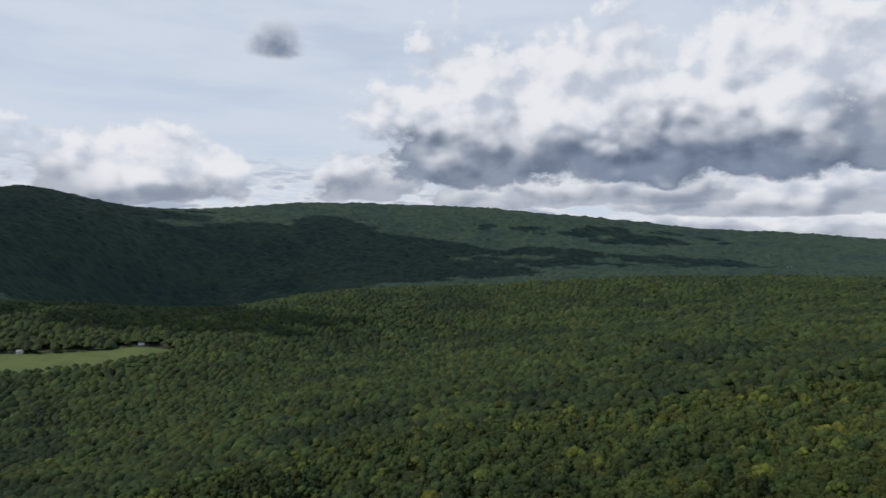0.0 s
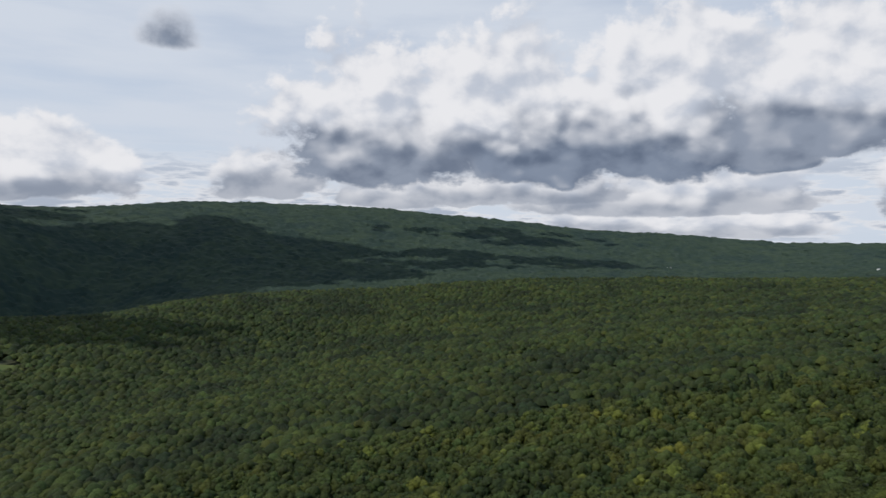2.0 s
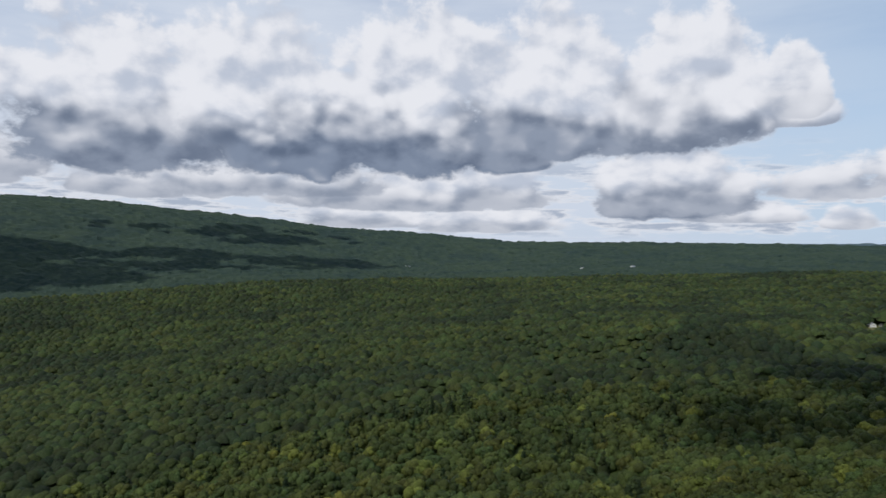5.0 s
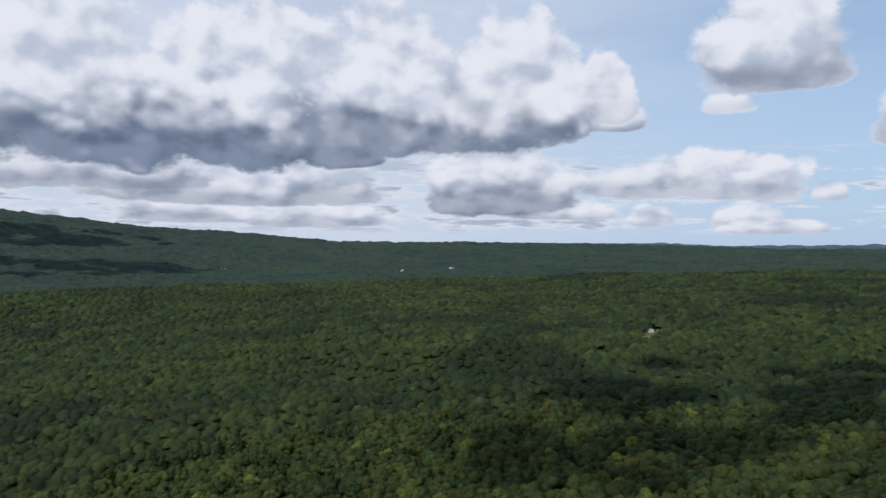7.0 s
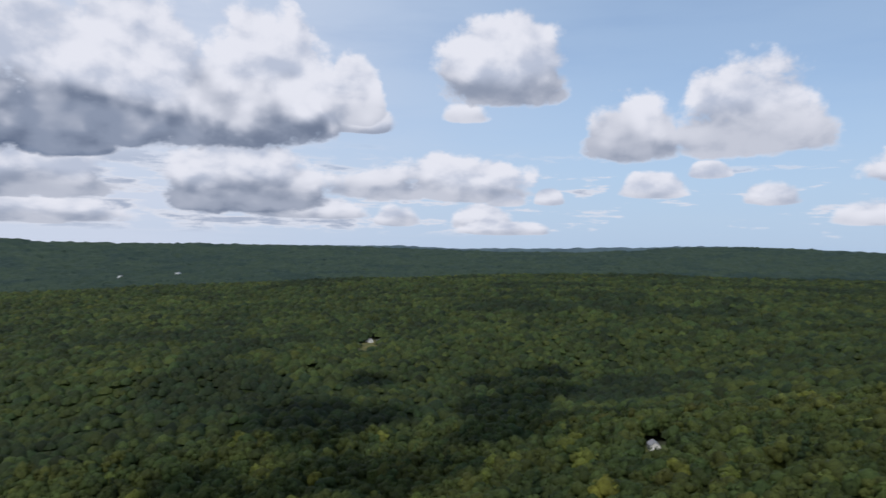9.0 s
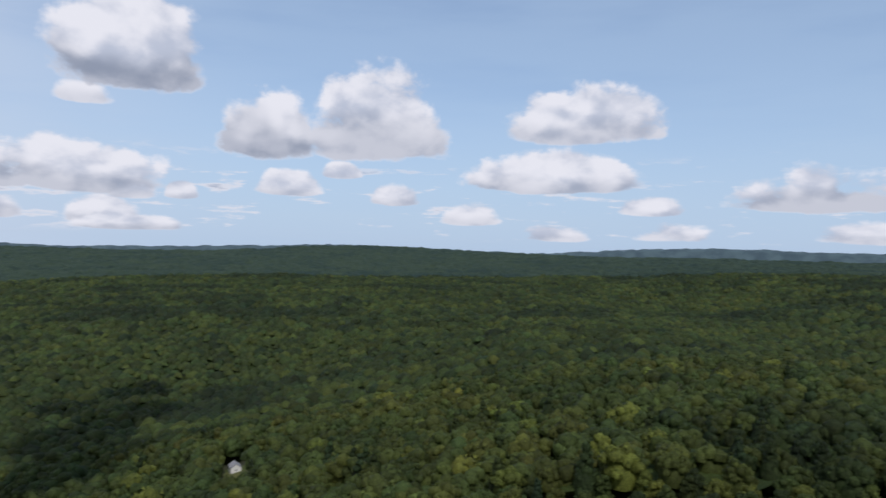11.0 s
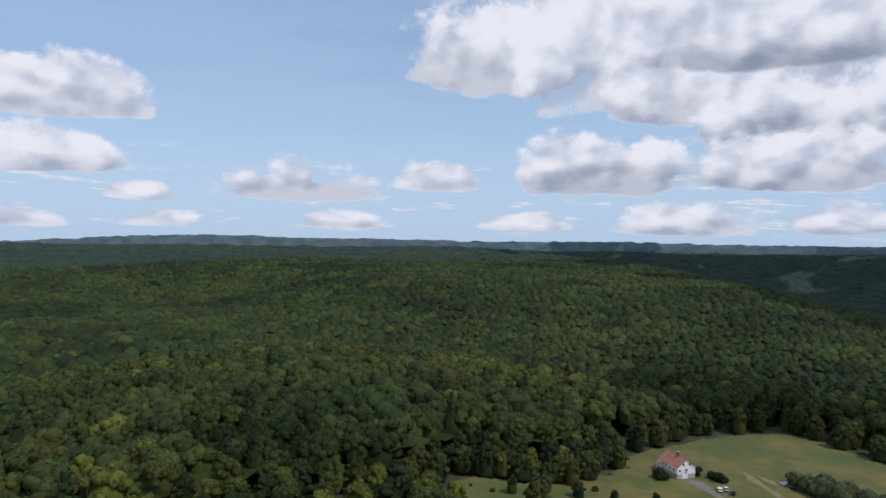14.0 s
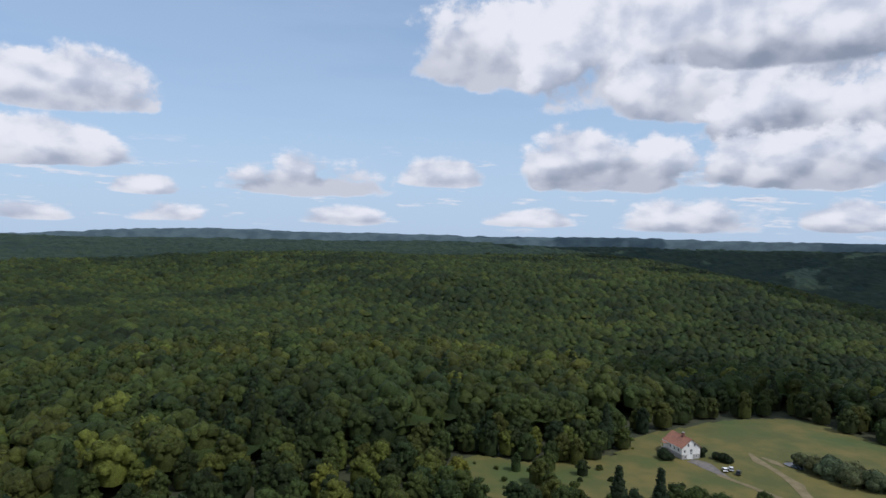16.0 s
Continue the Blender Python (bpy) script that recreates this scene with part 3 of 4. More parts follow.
def far_tree(rng, heads):
    """A far tree: a few low, lumpy heads leaning together."""
    vs, fs, base, n = [], [], 0, 5
    a = np.linspace(0, 2 * math.pi, n, endpoint=False)
    for k in range(heads):
        t = k * 2.4 + rng.uniform(-0.6, 0.6)
        off = 0.0 if k == 0 else rng.uniform(2.6, 4.2)
        c = np.array([off * math.cos(t), off * math.sin(t), rng.uniform(-0.4, 0.6) - 0.35 * off])
        r = rng.uniform(3.6, 4.6) if k == 0 else rng.uniform(2.7, 3.7)
        if heads < 3:
            r *= 1.22
        for w, zz, o in ((1.45, -0.80, 0.0), (0.98, 0.12, 0.6)):
            rr = r * w * rng.uniform(0.8, 1.2, n)
            vs.append(np.stack([np.cos(a + o) * rr, np.sin(a + o) * rr, zz * r + rng.uniform(-0.15, 0.15, n) * r], 1) + c)
        vs.append(np.array([[0.0, 0.0, 0.62 * r]]) + c)
        for i in range(n):
            j = (i + 1) % n
            fs += [(base + i, base + j, base + n + i), (base + j, base + n + j, base + n + i), (base + n + i, base + n + j, base + 2 * n)]
        base += 2 * n + 1
    return np.concatenate(vs), np.array(fs)


MID_R = 2500.0


def make_mid_woods():
    rng = np.random.default_rng(8)
    for lo, hi, gap, heads, k in ((NEAR_R - 12, 1350.0, 13.2, 3, 1.22), (1340.0, MID_R, 16.6, 2, 1.34)):
        protos = [far_tree(rng, heads) for _ in range(8)]
        x, y, h, g, q = scatter(gap, -2300, 2700, -2500, 2550, 50)
        r = np.hypot(x - 150, y - 20)
        ok = (r > lo) & (r < hi) & view_fan(x, y, -44, 170) & ~open_land(x, y)
        x, y, h, g, q = x[ok], y[ok], h[ok], g[ok], q[ok]
        tone = tree_tone(x, y, h)
        tone = 0.06 + 0.74 * np.minimum(tone, 0.85)
        con = smooth_noise(x, y, 210, 41) * 0.6 + smooth_noise(x, y, 90, 42) * 0.4
        tone = np.where((con > 0.68) | (g > 0.95), tone * 0.2, tone)
        z = land(x, y) + 7.0 + 4.0 * smooth_noise(x, y, 34, 31) + 6.0 * smooth_noise(x, y, 95, 32) + 3.6 * h
        v, f, t, hu = place_all(protos, x, y, z, h, (q * 8).astype(int), tone, (0.74 + 0.75 * g * g) * k)
        ob = link_mesh("forest", fast_mesh("mid_forest", v, f, t, True, hu), M_LEAF)
        tagged(ob, "rolling broadleaf forest with lighter and darker stands", "forest", kind="stuff")


def make_understory():
    """Lower leaf layer, added to close the canopy and lighten dark gaps between crowns."""
    for step, lo, hi, drop, k in ((8.0, 0.0, NEAR_R + 20, 8.2, 4), (18.0, NEAR_R, MID_R, 8.0, 4)):
        top = hi + 200
        gx = np.arange(-top, top + 150, step)
        x, y = np.meshgrid(gx + 150, gx + 20, indexing="ij")
        i, j = np.meshgrid(np.arange(len(gx)), np.arange(len(gx)), indexing="ij")
        x = x + (hash2(i, j, 91) - 0.5) * step * 0.7
        y = y + (hash2(i, j, 92) - 0.5) * step * 0.7
        f = grid_faces(len(gx), len(gx))
        cx, cy = x.ravel()[f].mean(1), y.ravel()[f].mean(1)
        r = np.hypot(cx - 150, cy - 20)
        ok = (r > lo) & (r < hi) & view_fan(cx, cy, -44, 172)
        if lo == 0.0:
            ok &= near_band(cx, cy) | (r > NEAR_R - 20)
        f, cx, cy = f[ok], cx[ok], cy[ok]
        near_open = beside_meadow(cx, cy)
        for q in range(8):
            for w in (12.0, 28.0):
                near_open |= open_land(cx + w * math.cos(q * 0.785), cy + w * math.sin(q * 0.785))
        f = f[~(near_open | open_land(cx, cy))]
        used, inv = np.unique(f, return_inverse=True)
        x, y = x.ravel()[used], y.ravel()[used]
        hh = hash2(i, j, 93).ravel()[used]
        z = land(x, y) + 12.0 - drop + 3.6 * smooth_noise(x, y, 34, 31) + 6.0 * smooth_noise(x, y, 95, 32) + (hh - 0.5) * k
        tone = np.clip(0.8 * tree_tone(x, y, hh * 0.9), 0, 0.6)
        me = fast_mesh("understory", np.stack([x, y, z], -1), inv.reshape(-1, 4), tone, True, hash2(i, j, 94).ravel()[used])
        tagged(link_mesh("understory", me, M_LEAF), "leaf layer added to lighten the gaps between the forest crowns", "forest", kind="stuff")


def make_far_woods():
    """The closed canopy farther off: one sheet of crowns, each with its own dome."""
    rs = np.geomspace(MID_R - 60, 4700, 160)
    az = np.radians(np.linspace(-47, 176, 760))
    x, y = polar(rs, az)
    z = land(x, y)
    r = np.hypot(x - 150, y - 20)
    best = np.full(x.shape, 1e9)
    bh = np.zeros(x.shape)
    for size, use in ((20.0, r < 3300), (27.0, r >= 3300)):
        i0, j0 = np.floor(x / size), np.floor(y / size)
        for di in (-1, 0, 1):
            for dj in (-1, 0, 1):
                i, j = i0 + di, j0 + dj
                cx, cy = (i + 0.1 + 0.8 * hash2(i, j, 1)) * size, (j + 0.1 + 0.8 * hash2(i, j, 2)) * size
                d = np.hypot(x - cx, y - cy) / size
                m = use & (d < best)
                best = np.where(m, d, best)
                bh = np.where(m, hash2(i, j, 3), bh)
    dome = np.sqrt(np.maximum(0.0, 1 - (best / 0.82) ** 2))
    amp = np.where(r < 3300, 16.0, 19.0)
    top = -3 + dome * amp + bh * 7 + (smooth_noise(x, y, 60, 31) - 0.5) * 8
    ii, jj = np.meshgrid(np.arange(len(rs)), np.arange(len(az)), indexing="ij")
    speck = hash2(ii, jj, 61)
    top = top + (speck - 0.5) * 9
    sink = np.clip((r - (MID_R - 60)) / 80, 0, 1)
    top = top * sink - (1 - sink) * 4
    tone = np.clip(tree_tone(x, y, bh) + (hash2(ii, jj, 62) - 0.5) * 0.4, 0, 0.95)
    conifer = smooth_noise(x, y, 210, 41) * 0.6 + smooth_noise(x, y, 90, 42) * 0.4
    tone = np.where(conifer > 0.68, tone * 0.25, tone)
    v = np.stack([x, y, z + top], -1).reshape(-1, 3)
    ob = link_mesh("forest", fast_mesh("far_forest", v, grid_faces(len(rs), len(az))[:, ::-1], tone.ravel(), smooth=False), M_FAR_HAZED)
    tagged(ob, "unbroken forest canopy over distant hills and ridges, tinted blue for haze", "forest", kind="stuff")


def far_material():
    """Far hill leaves, with the blue of distance haze put into the base colour."""
    m, t, b = material("far_hill_forest_hazed")
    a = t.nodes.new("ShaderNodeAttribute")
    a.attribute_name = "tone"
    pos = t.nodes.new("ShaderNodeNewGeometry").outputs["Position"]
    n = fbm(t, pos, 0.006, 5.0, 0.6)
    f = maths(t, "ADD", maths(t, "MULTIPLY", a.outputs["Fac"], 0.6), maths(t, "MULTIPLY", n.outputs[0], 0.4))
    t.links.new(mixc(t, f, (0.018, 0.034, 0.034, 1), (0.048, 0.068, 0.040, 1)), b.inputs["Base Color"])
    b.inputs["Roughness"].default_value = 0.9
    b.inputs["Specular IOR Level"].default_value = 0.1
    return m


M_FAR_HAZED = far_material()
make_woods()
make_mid_woods()
make_understory()
make_far_woods()



# ---- ridges at the horizon: blue haze is put into colour and glow ----
M_RIDGE, _t, _b = material("hazed_ridge")
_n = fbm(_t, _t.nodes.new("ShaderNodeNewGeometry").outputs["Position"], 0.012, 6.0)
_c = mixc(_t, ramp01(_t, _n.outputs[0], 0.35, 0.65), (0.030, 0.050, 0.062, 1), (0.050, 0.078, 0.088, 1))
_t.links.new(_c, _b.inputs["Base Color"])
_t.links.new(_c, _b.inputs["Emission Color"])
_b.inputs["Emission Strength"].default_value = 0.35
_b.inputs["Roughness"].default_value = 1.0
# compass degrees and elevation angle of the crest
RIDGE = [(34, -1.1), (42, -0.85), (48, -0.75), (57.5, -0.6), (63, -0.78), (74, -0.52), (83, -0.2), (88, -0.3), (92.5, -0.42), (99, -0.58), (103, -0.3),
         (106, -0.07), (112.5, 0.22), (121, 0.07), (126, 0.13), (134, 0.04), (146, 0.24), (152, 0.16), (163, 0.18), (176, 0.12)]


def make_ridge():
    az = np.linspace(34, 176, 700)
    el = np.interp(az, [p[0] for p in RIDGE], [p[1] for p in RIDGE])
    ker = np.hanning(21)
    el = np.convolve(np.pad(el, 10, mode="edge"), ker / ker.sum(), "valid")
    el = el + (smooth_noise(az * 10, az * 0, 4.0, 3) - 0.5) * 0.05
    rs = np.array([4250, 4500, 4640, 4700, 4760, 4900.0])
    drop = np.array([-330, -120, -22, 0, -10, -160.0])
    a = np.radians(az)
    x, y = 297 + rs[:, None] * np.sin(a), 26 + rs[:, None] * np.cos(a)
    z = 108 + 4700 * np.tan(np.radians(el))[None] + drop[:, None] + (smooth_noise(x, y, 35, 9) - 0.5) * 10
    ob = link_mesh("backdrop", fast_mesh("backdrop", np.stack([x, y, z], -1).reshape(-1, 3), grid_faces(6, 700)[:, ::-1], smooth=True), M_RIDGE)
    tagged(ob, "wooded ridges along the horizon, tinted hazy blue and glowing faintly", "hills", kind="structure")


make_ridge()


# ---- trees round the meadow, one by one ----
def trunk_bm(height, r, limbs, rng, reach=2.6):
    """A tapered, slightly bent trunk with limbs that rise into the crown."""
    bm = bmesh.new()

    def limb(p, d, length, r0, r1, n=4):
        prev = None
        for i in range(n):
            k = i / (n - 1)
            c = p + d * (length * k) + Vector((rng.uniform(-1, 1), rng.uniform(-1, 1), 0)) * (0.04 * length * k)
            rr = r0 + (r1 - r0) * k
            side = d.orthogonal().normalized()
            up = d.cross(side)
            ring = [bm.verts.new(c + (side * math.cos(a) + up * math.sin(a)) * rr) for a in (i2 * math.pi / 3 for i2 in range(6))]
            if prev:
                for j in range(6):
                    bm.faces.new((prev[j], prev[(j + 1) % 6], ring[(j + 1) % 6], ring[j]))
            prev = ring
        bm.faces.new(prev)

    limb(Vector((0, 0, -0.6)), Vector((0, 0, 1)), height + 0.6, r, r * 0.3, 6)
    for k in range(limbs):
        a = rng.uniform(0, 2 * math.pi)
        limb(Vector((0, 0, height * rng.uniform(0.45, 0.85))), Vector((math.cos(a), math.sin(a), rng.uniform(0.5, 1.1))).normalized(), reach * rng.uniform(0.8, 1.3), r * 0.4, r * 0.12)
    return bm


def tree(rng, label, spread, height, cards, leaf, lobes, mat, conical=False, category="tree", group="trees round the meadow"):
    """A tree at the origin: trunk with limbs, crown of leaf clumps."""
    root = new("tree")
    tagged(root, label, category, group)
    part("trunk", trunk_bm(height - spread[2] * 0.9, 0.028 * height, 5, rng), M_BARK, root)
    v, f = crown(rng, cards, spread, lobes, leaf, 1, conical)
    v = v.copy()
    v[:, 2] += height - spread[2] * 1.05
    link_mesh("crown", fast_mesh("crown", v, f, smooth=True), mat, root)
    return root


def make_meadow_trees():
    rng = np.random.default_rng(21)
    broad = "full green broadleaf tree at the meadow's edge"
    pine = "dark green conifer among broadleaf trees"
    kinds = [tree(rng, broad, (6.0, 6.0, 6.6), 15, 420, 0.42, 32, M_LEAF_ONE) for _ in range(5)]
    kinds += [tree(rng, "tall slender green tree in the wood", (4.6, 4.6, 7.4), 16, 380, 0.42, 28, M_LEAF_ONE) for _ in range(2)]
    kinds += [tree(rng, pine, (4.2, 4.2, 8.6), 18, 420, 0.42, 24, M_PINE, True)]
    x, y, z, h, g, kind, tone, scale, hgt = SITES
    used = set()
    for i in np.where(beside_meadow(x, y))[0]:
        k = 7 if kind[i] >= 6 else int(h[i] * 6.99)
        s = 0.92 + 0.20 * g[i]
        m = pose(x[i], y[i], z[i] - 0.3, 0, 0, h[i] * 2000)
        ob = kinds[k] if k not in used else copy_thing(kinds[k], m)
        used.add(k)
        ob.matrix_basis = m @ Matrix.Diagonal((s, s, s * (0.96 + 0.14 * h[i]), 1))
    # edge and lawn trees that stand free
    for px, py, k, s in ((466, -178, 0, 0.62), (505, -196, 1, 0.9), (512, -190, 4, 0.85), (474, -181, 0, 0.78), (482, -196, 1, 0.62), (470, -203, 2, 0.52), (488, -205, 3, 0.8), (480, -224, 4, 0.72), (486, -236, 1, 0.8), (482, -248, 0, 0.78),
                         (494, -222, 2, 0.9), (480, -212, 5, 0.8), (500, -208, 6, 0.9), (496, -240, 3, 0.95), (489, -184, 5, 0.55), (438, -176, 5, 0.62), (431, -184, 6, 0.66), (425, -192, 5, 0.58),
                         (444, -170, 2, 0.6), (418, -201, 6, 0.56), (411, -209, 5, 0.5), (402, -219, 2, 0.5), (449, -165, 6, 0.6), (457, -160, 1, 0.62), (396, -228, 5, 0.48)):
        ob = copy_thing(kinds[k], pose(px, py, ground_z(px, py) - 0.1, 0, 0, px * 7.3))
        ob.matrix_basis = ob.matrix_basis @ Matrix.Diagonal((s, s, s, 1))
    for k, ob in enumerate(kinds):
        if k not in used:
            ob.matrix_basis = pose(505 + 6 * k, -225 - 5 * k, ground_z(505 + 6 * k, -225 - 5 * k))


M_PINE = leaf_material("pine_needles", "object", [(0.0, (0.022, 0.038, 0.017)), (1.0, (0.036, 0.054, 0.022))])
make_meadow_trees()


def shrub(rng, label, rx, ry, rz, mat, cards, leaf, name="shrub", group="shrubs by the house"):
    root = new(name)
    tagged(root, label, "shrub", group)
    v, f = crown(rng, cards, (rx, ry, rz), 8, leaf)
    v = v.copy()
    v[:, 2] += rz * 0.62
    link_mesh("foliage", fast_mesh("foliage", v, f, smooth=True), mat, root)
    part("stem", trunk_bm(rz * 0.8, 0.12, 4, rng, rx * 0.5), M_BARK, root)
    return root


def make_shrubs():
    rng = np.random.default_rng(33)
    for x, y, rx, ry, rz, rot, lab in ((461.5, -250.0, 4.0, 2.6, 2.6, -25, "wide dark green shrub against the white house wall"), (453.0, -266.5, 2.3, 2.6, 3.1, 0, "tall dark shrub at the house corner"),
                                      (447.0, -268.5, 2.6, 2.3, 1.9, 20, "rounded dark shrub beside the gravel drive"), (442.6, -267.4, 3.6, 2.8, 2.1, 10, "large rounded dark shrub beside the gravel drive")):
        ob = shrub(rng, lab, rx, ry, rz, M_BUSH, 420, 0.4)
        ob.matrix_basis = pose(x, y, ground_z(x, y) + 0.6, 0, 0, rot)
    small = shrub(rng, "small wild shrub in the rough grass", 1.2, 1.2, 1.1, M_LEAF_ONE, 150, 0.28, group="small shrubs in the grass")
    spots = ((466, -196), (478, -250), (461, -186), (452, -182), (495, -179), (484, -172), (459, -207), (470, -214), (505, -176), (478, -166), (447, -198))
    small.matrix_basis = pose(*spots[0], ground_z(*spots[0]) + 0.6)
    for i, (x, y) in enumerate(spots[1:]):
        ob = copy_thing(small, pose(x, y, ground_z(x, y) + 0.55, 0, 0, 61 * i))
        k = 0.6 + 0.11 * (i % 7)
        ob.matrix_basis = ob.matrix_basis @ Matrix.Diagonal((k, k, k, 1))
    for i, (x, y, k) in enumerate(((421, -292, 0.75), (414, -287, 0.95), (406, -285, 1.1), (398, -285, 1.15), (391, -288, 1.1), (401, -293, 1.0), (410, -295, 0.9), (384, -292, 1.0))):
        if i == 0:
            willow = shrub(rng, "pale grey-green willow thicket beside the pond", 5.6, 4.8, 4.4, M_WILLOW, 650, 0.5, "willow", "willows by the pond")
            ob = willow
        else:
            ob = copy_thing(willow, pose(0, 0, 0))
        ob.matrix_basis = pose(x, y, ground_z(x, y) + 0.5, 0, 0, 83 * i) @ Matrix.Diagonal((k, k, k, 1))


make_shrubs()


# ---- bare ground, drive and pond ----
def strip(name, pts, widths, mat, label, category, lift):
    """A ribbon along a line, draped on the grass."""
    v, f = [], []
    P = [Vector(p) for p in pts]
    fine, wid = [], []
    for a, b, w0, w1 in zip(P, P[1:], widths, widths[1:]):
        n = max(2, int((b - a).length / 1.5))
        for i in range(n):
            fine.append(a.lerp(b, i / n))
            wid.append(w0 + (w1 - w0) * i / n)
    fine.append(P[-1])
    wid.append(widths[-1])
    for i, p in enumerate(fine):
        d = (fine[min(i + 1, len(fine) - 1)] - fine[max(i - 1, 0)]).normalized()
        nrm = Vector((-d.y, d.x))
        for k in (-1, -0.4, 0.4, 1):
            q = p + nrm * (wid[i] * 0.5 * k * (1 + 0.25 * (noise.noise(Vector((p.x * 0.3, p.y * 0.3, k))))))
            v.append((q.x, q.y, 0))
    v = np.array(v)
    v[:, 2] = land(v[:, 0], v[:, 1]) + lift + (smooth_noise(v[:, 0], v[:, 1], 9, 5) - 0.5) * 0.35
    n = len(fine)
    ob = link_mesh(name, fast_mesh(name, v, grid_faces(n, 4)), mat)
    return tagged(ob, label, category, kind="structure")


strip("drive", [(453.5, -257), (449, -257.5), (445, -256), (438, -252.5), (431, -249.5)], [5.5, 7.5, 7, 3.5, 1.2], M_GRAVEL, "grey gravel apron in front of the garage", "driveway", 0.78)
strip("drive", [(437, -250), (425, -248), (410, -245.5), (395, -243), (375, -241)], [2.2, 2.6, 2.6, 3.0, 3.0], M_DIRT, "rutted earth drive across the meadow", "driveway", 0.80)
strip("track", [(442, -289), (434, -281), (426, -276), (418, -270.5), (412, -266), (405, -257), (396, -246)], [1.2, 5.0, 2.6, 3.4, 5.5, 4.5, 3.0], M_DIRT, "worn bare earth track in dry grass", "track", 0.80)
strip("track", [(424, -283), (430, -286), (436, -288)], [1.5, 4.2, 1.5], M_DIRT, "worn bare earth patch in dry grass", "track", 0.83)

M_WATER, _t, _b = material("pond_water")
_b.inputs["Base Color"].default_value = (0.03, 0.04, 0.05, 1)
_b.inputs["Roughness"].default_value = 0.08


def make_pond():
    bm = bmesh.new()
    c = Vector((419, -288.5, 0))
    z = ground_z(c.x, c.y) + 1.1
    vs = [bm.verts.new((c.x + (7 + noise.noise(Vector((a, 0, 0))) * 1.5) * math.cos(a), c.y + 4.2 * math.sin(a), z)) for a in (i * 2 * math.pi / 24 for i in range(24))]
    bm.faces.new(vs)
    ob = part("water", bm, M_WATER, None)
    tagged(ob, "small grey pond half hidden by willows", "pond", kind="structure")


make_pond()


# ---- the white farmhouse ----
def plain(name, col, rough=0.6, scale=1.2, vary=0.12, metal=0.0):
    d = tuple(c * (1 - vary) for c in col)
    return noise_material(name, d, col, scale, rough, 0.05, None, None, metal)


M_SIDING = plain("white_siding", (0.80, 0.79, 0.76), 0.6)
M_ROOF = noise_material("red_brown_shingles", (0.27, 0.115, 0.07), (0.36, 0.165, 0.105), 1.4, 0.85, 0.2, (0.24, 0.12, 0.085), 0.4)
M_STONE = noise_material("grey_foundation", (0.30, 0.29, 0.28), (0.40, 0.39, 0.37), 1.5, 0.9, 0.2)
M_BRICK = noise_material("chimney_brick", (0.13, 0.06, 0.05), (0.20, 0.09, 0.07), 3.0, 0.9, 0.2)
M_WHITE = plain("white_paint", (0.82, 0.82, 0.80), 0.5)
M_GREYROOF = noise_material("grey_shingles", (0.20, 0.20, 0.21), (0.28, 0.28, 0.29), 1.2, 0.85, 0.2)
M_GLASS, _t, _b = material("window_glass")
_b.inputs["Base Color"].default_value = (0.02, 0.025, 0.03, 1)
_b.inputs["Roughness"].default_value = 0.06
M_TYRE = plain("tyre_rubber", (0.02, 0.02, 0.02), 0.85)
M_STEEL = plain("bright_metal", (0.55, 0.56, 0.58), 0.35, 2.0, 0.1, 1.0)
M_BLACK = plain("black_paint", (0.02, 0.02, 0.022), 0.3)
M_SILVER = plain("silver_car_paint", (0.62, 0.63, 0.64), 0.3)


def gable_bm(lx, ly, z0, zw, zr):
    """A gabled solid: long way x, ridge along x."""
    bm = bmesh.new()
    prof = [(-ly / 2, z0), (ly / 2, z0), (ly / 2, zw), (0, zr), (-ly / 2, zw)]
    a = [bm.verts.new((-lx / 2, y, z)) for y, z in prof]
    b = [bm.verts.new((lx / 2, y, z)) for y, z in prof]
    bm.faces.new(a[::-1])
    bm.faces.new(b)
    for i in range(5):
        j = (i + 1) % 5
        bm.faces.new((a[i], a[j], b[j], b[i]))
    return bm


def roof_slope_bm(lx, ly, zw, zr, side, over, thick):
    """One roof slab, with overhang at eave and gables."""
    bm = bmesh.new()
    run = ly / 2
    k = (zr - zw) / run
    ye = side * (run + over)
    ze = zw - over * k
    top = [(-lx / 2 - over, 0, zr), (lx / 2 + over, 0, zr), (lx / 2 + over, ye, ze), (-lx / 2 - over, ye, ze)]
    v0 = [bm.verts.new((x, y, z + 0.06)) for x, y, z in top]
    v1 = [bm.verts.new((x, y, z + 0.06 + thick)) for x, y, z in top]
    bm.faces.new(v0[::-1])
    bm.faces.new(v1)
    for i in range(4):
        j = (i + 1) % 4
        bm.faces.new((v0[i], v0[j], v1[j], v1[i]))
    return bm


def window(parent, x, y, z, w, h, axis, shutters=False):
    """A framed window on a wall; axis is the way the wall faces: 'x-', 'x+', 'y-' or 'y+'."""
    sgn = -1 if axis[1] == "-" else 1

    def slab(width, height, depth, out, dx=0.0, dz=0.0):
        if axis[0] == "x":
            return box_bm(depth, width, height, x + sgn * out, y + dx, z + dz)
        return box_bm(width, depth, height, x + dx, y + sgn * out, z + dz)

    win = part("window", slab(w + 0.24, h + 0.24, 0.10, 0.03), M_WHITE, parent, "white-framed window")
    part("pane", slab(w, h * 0.48, 0.04, 0.075, 0, h * 0.26), M_GLASS, win)
    part("pane", slab(w, h * 0.48, 0.04, 0.075, 0, -h * 0.26), M_GLASS, win)
    part("sill", slab(w + 0.34, 0.08, 0.18, 0.09, 0, -h / 2 - 0.14), M_WHITE, win)
    return win


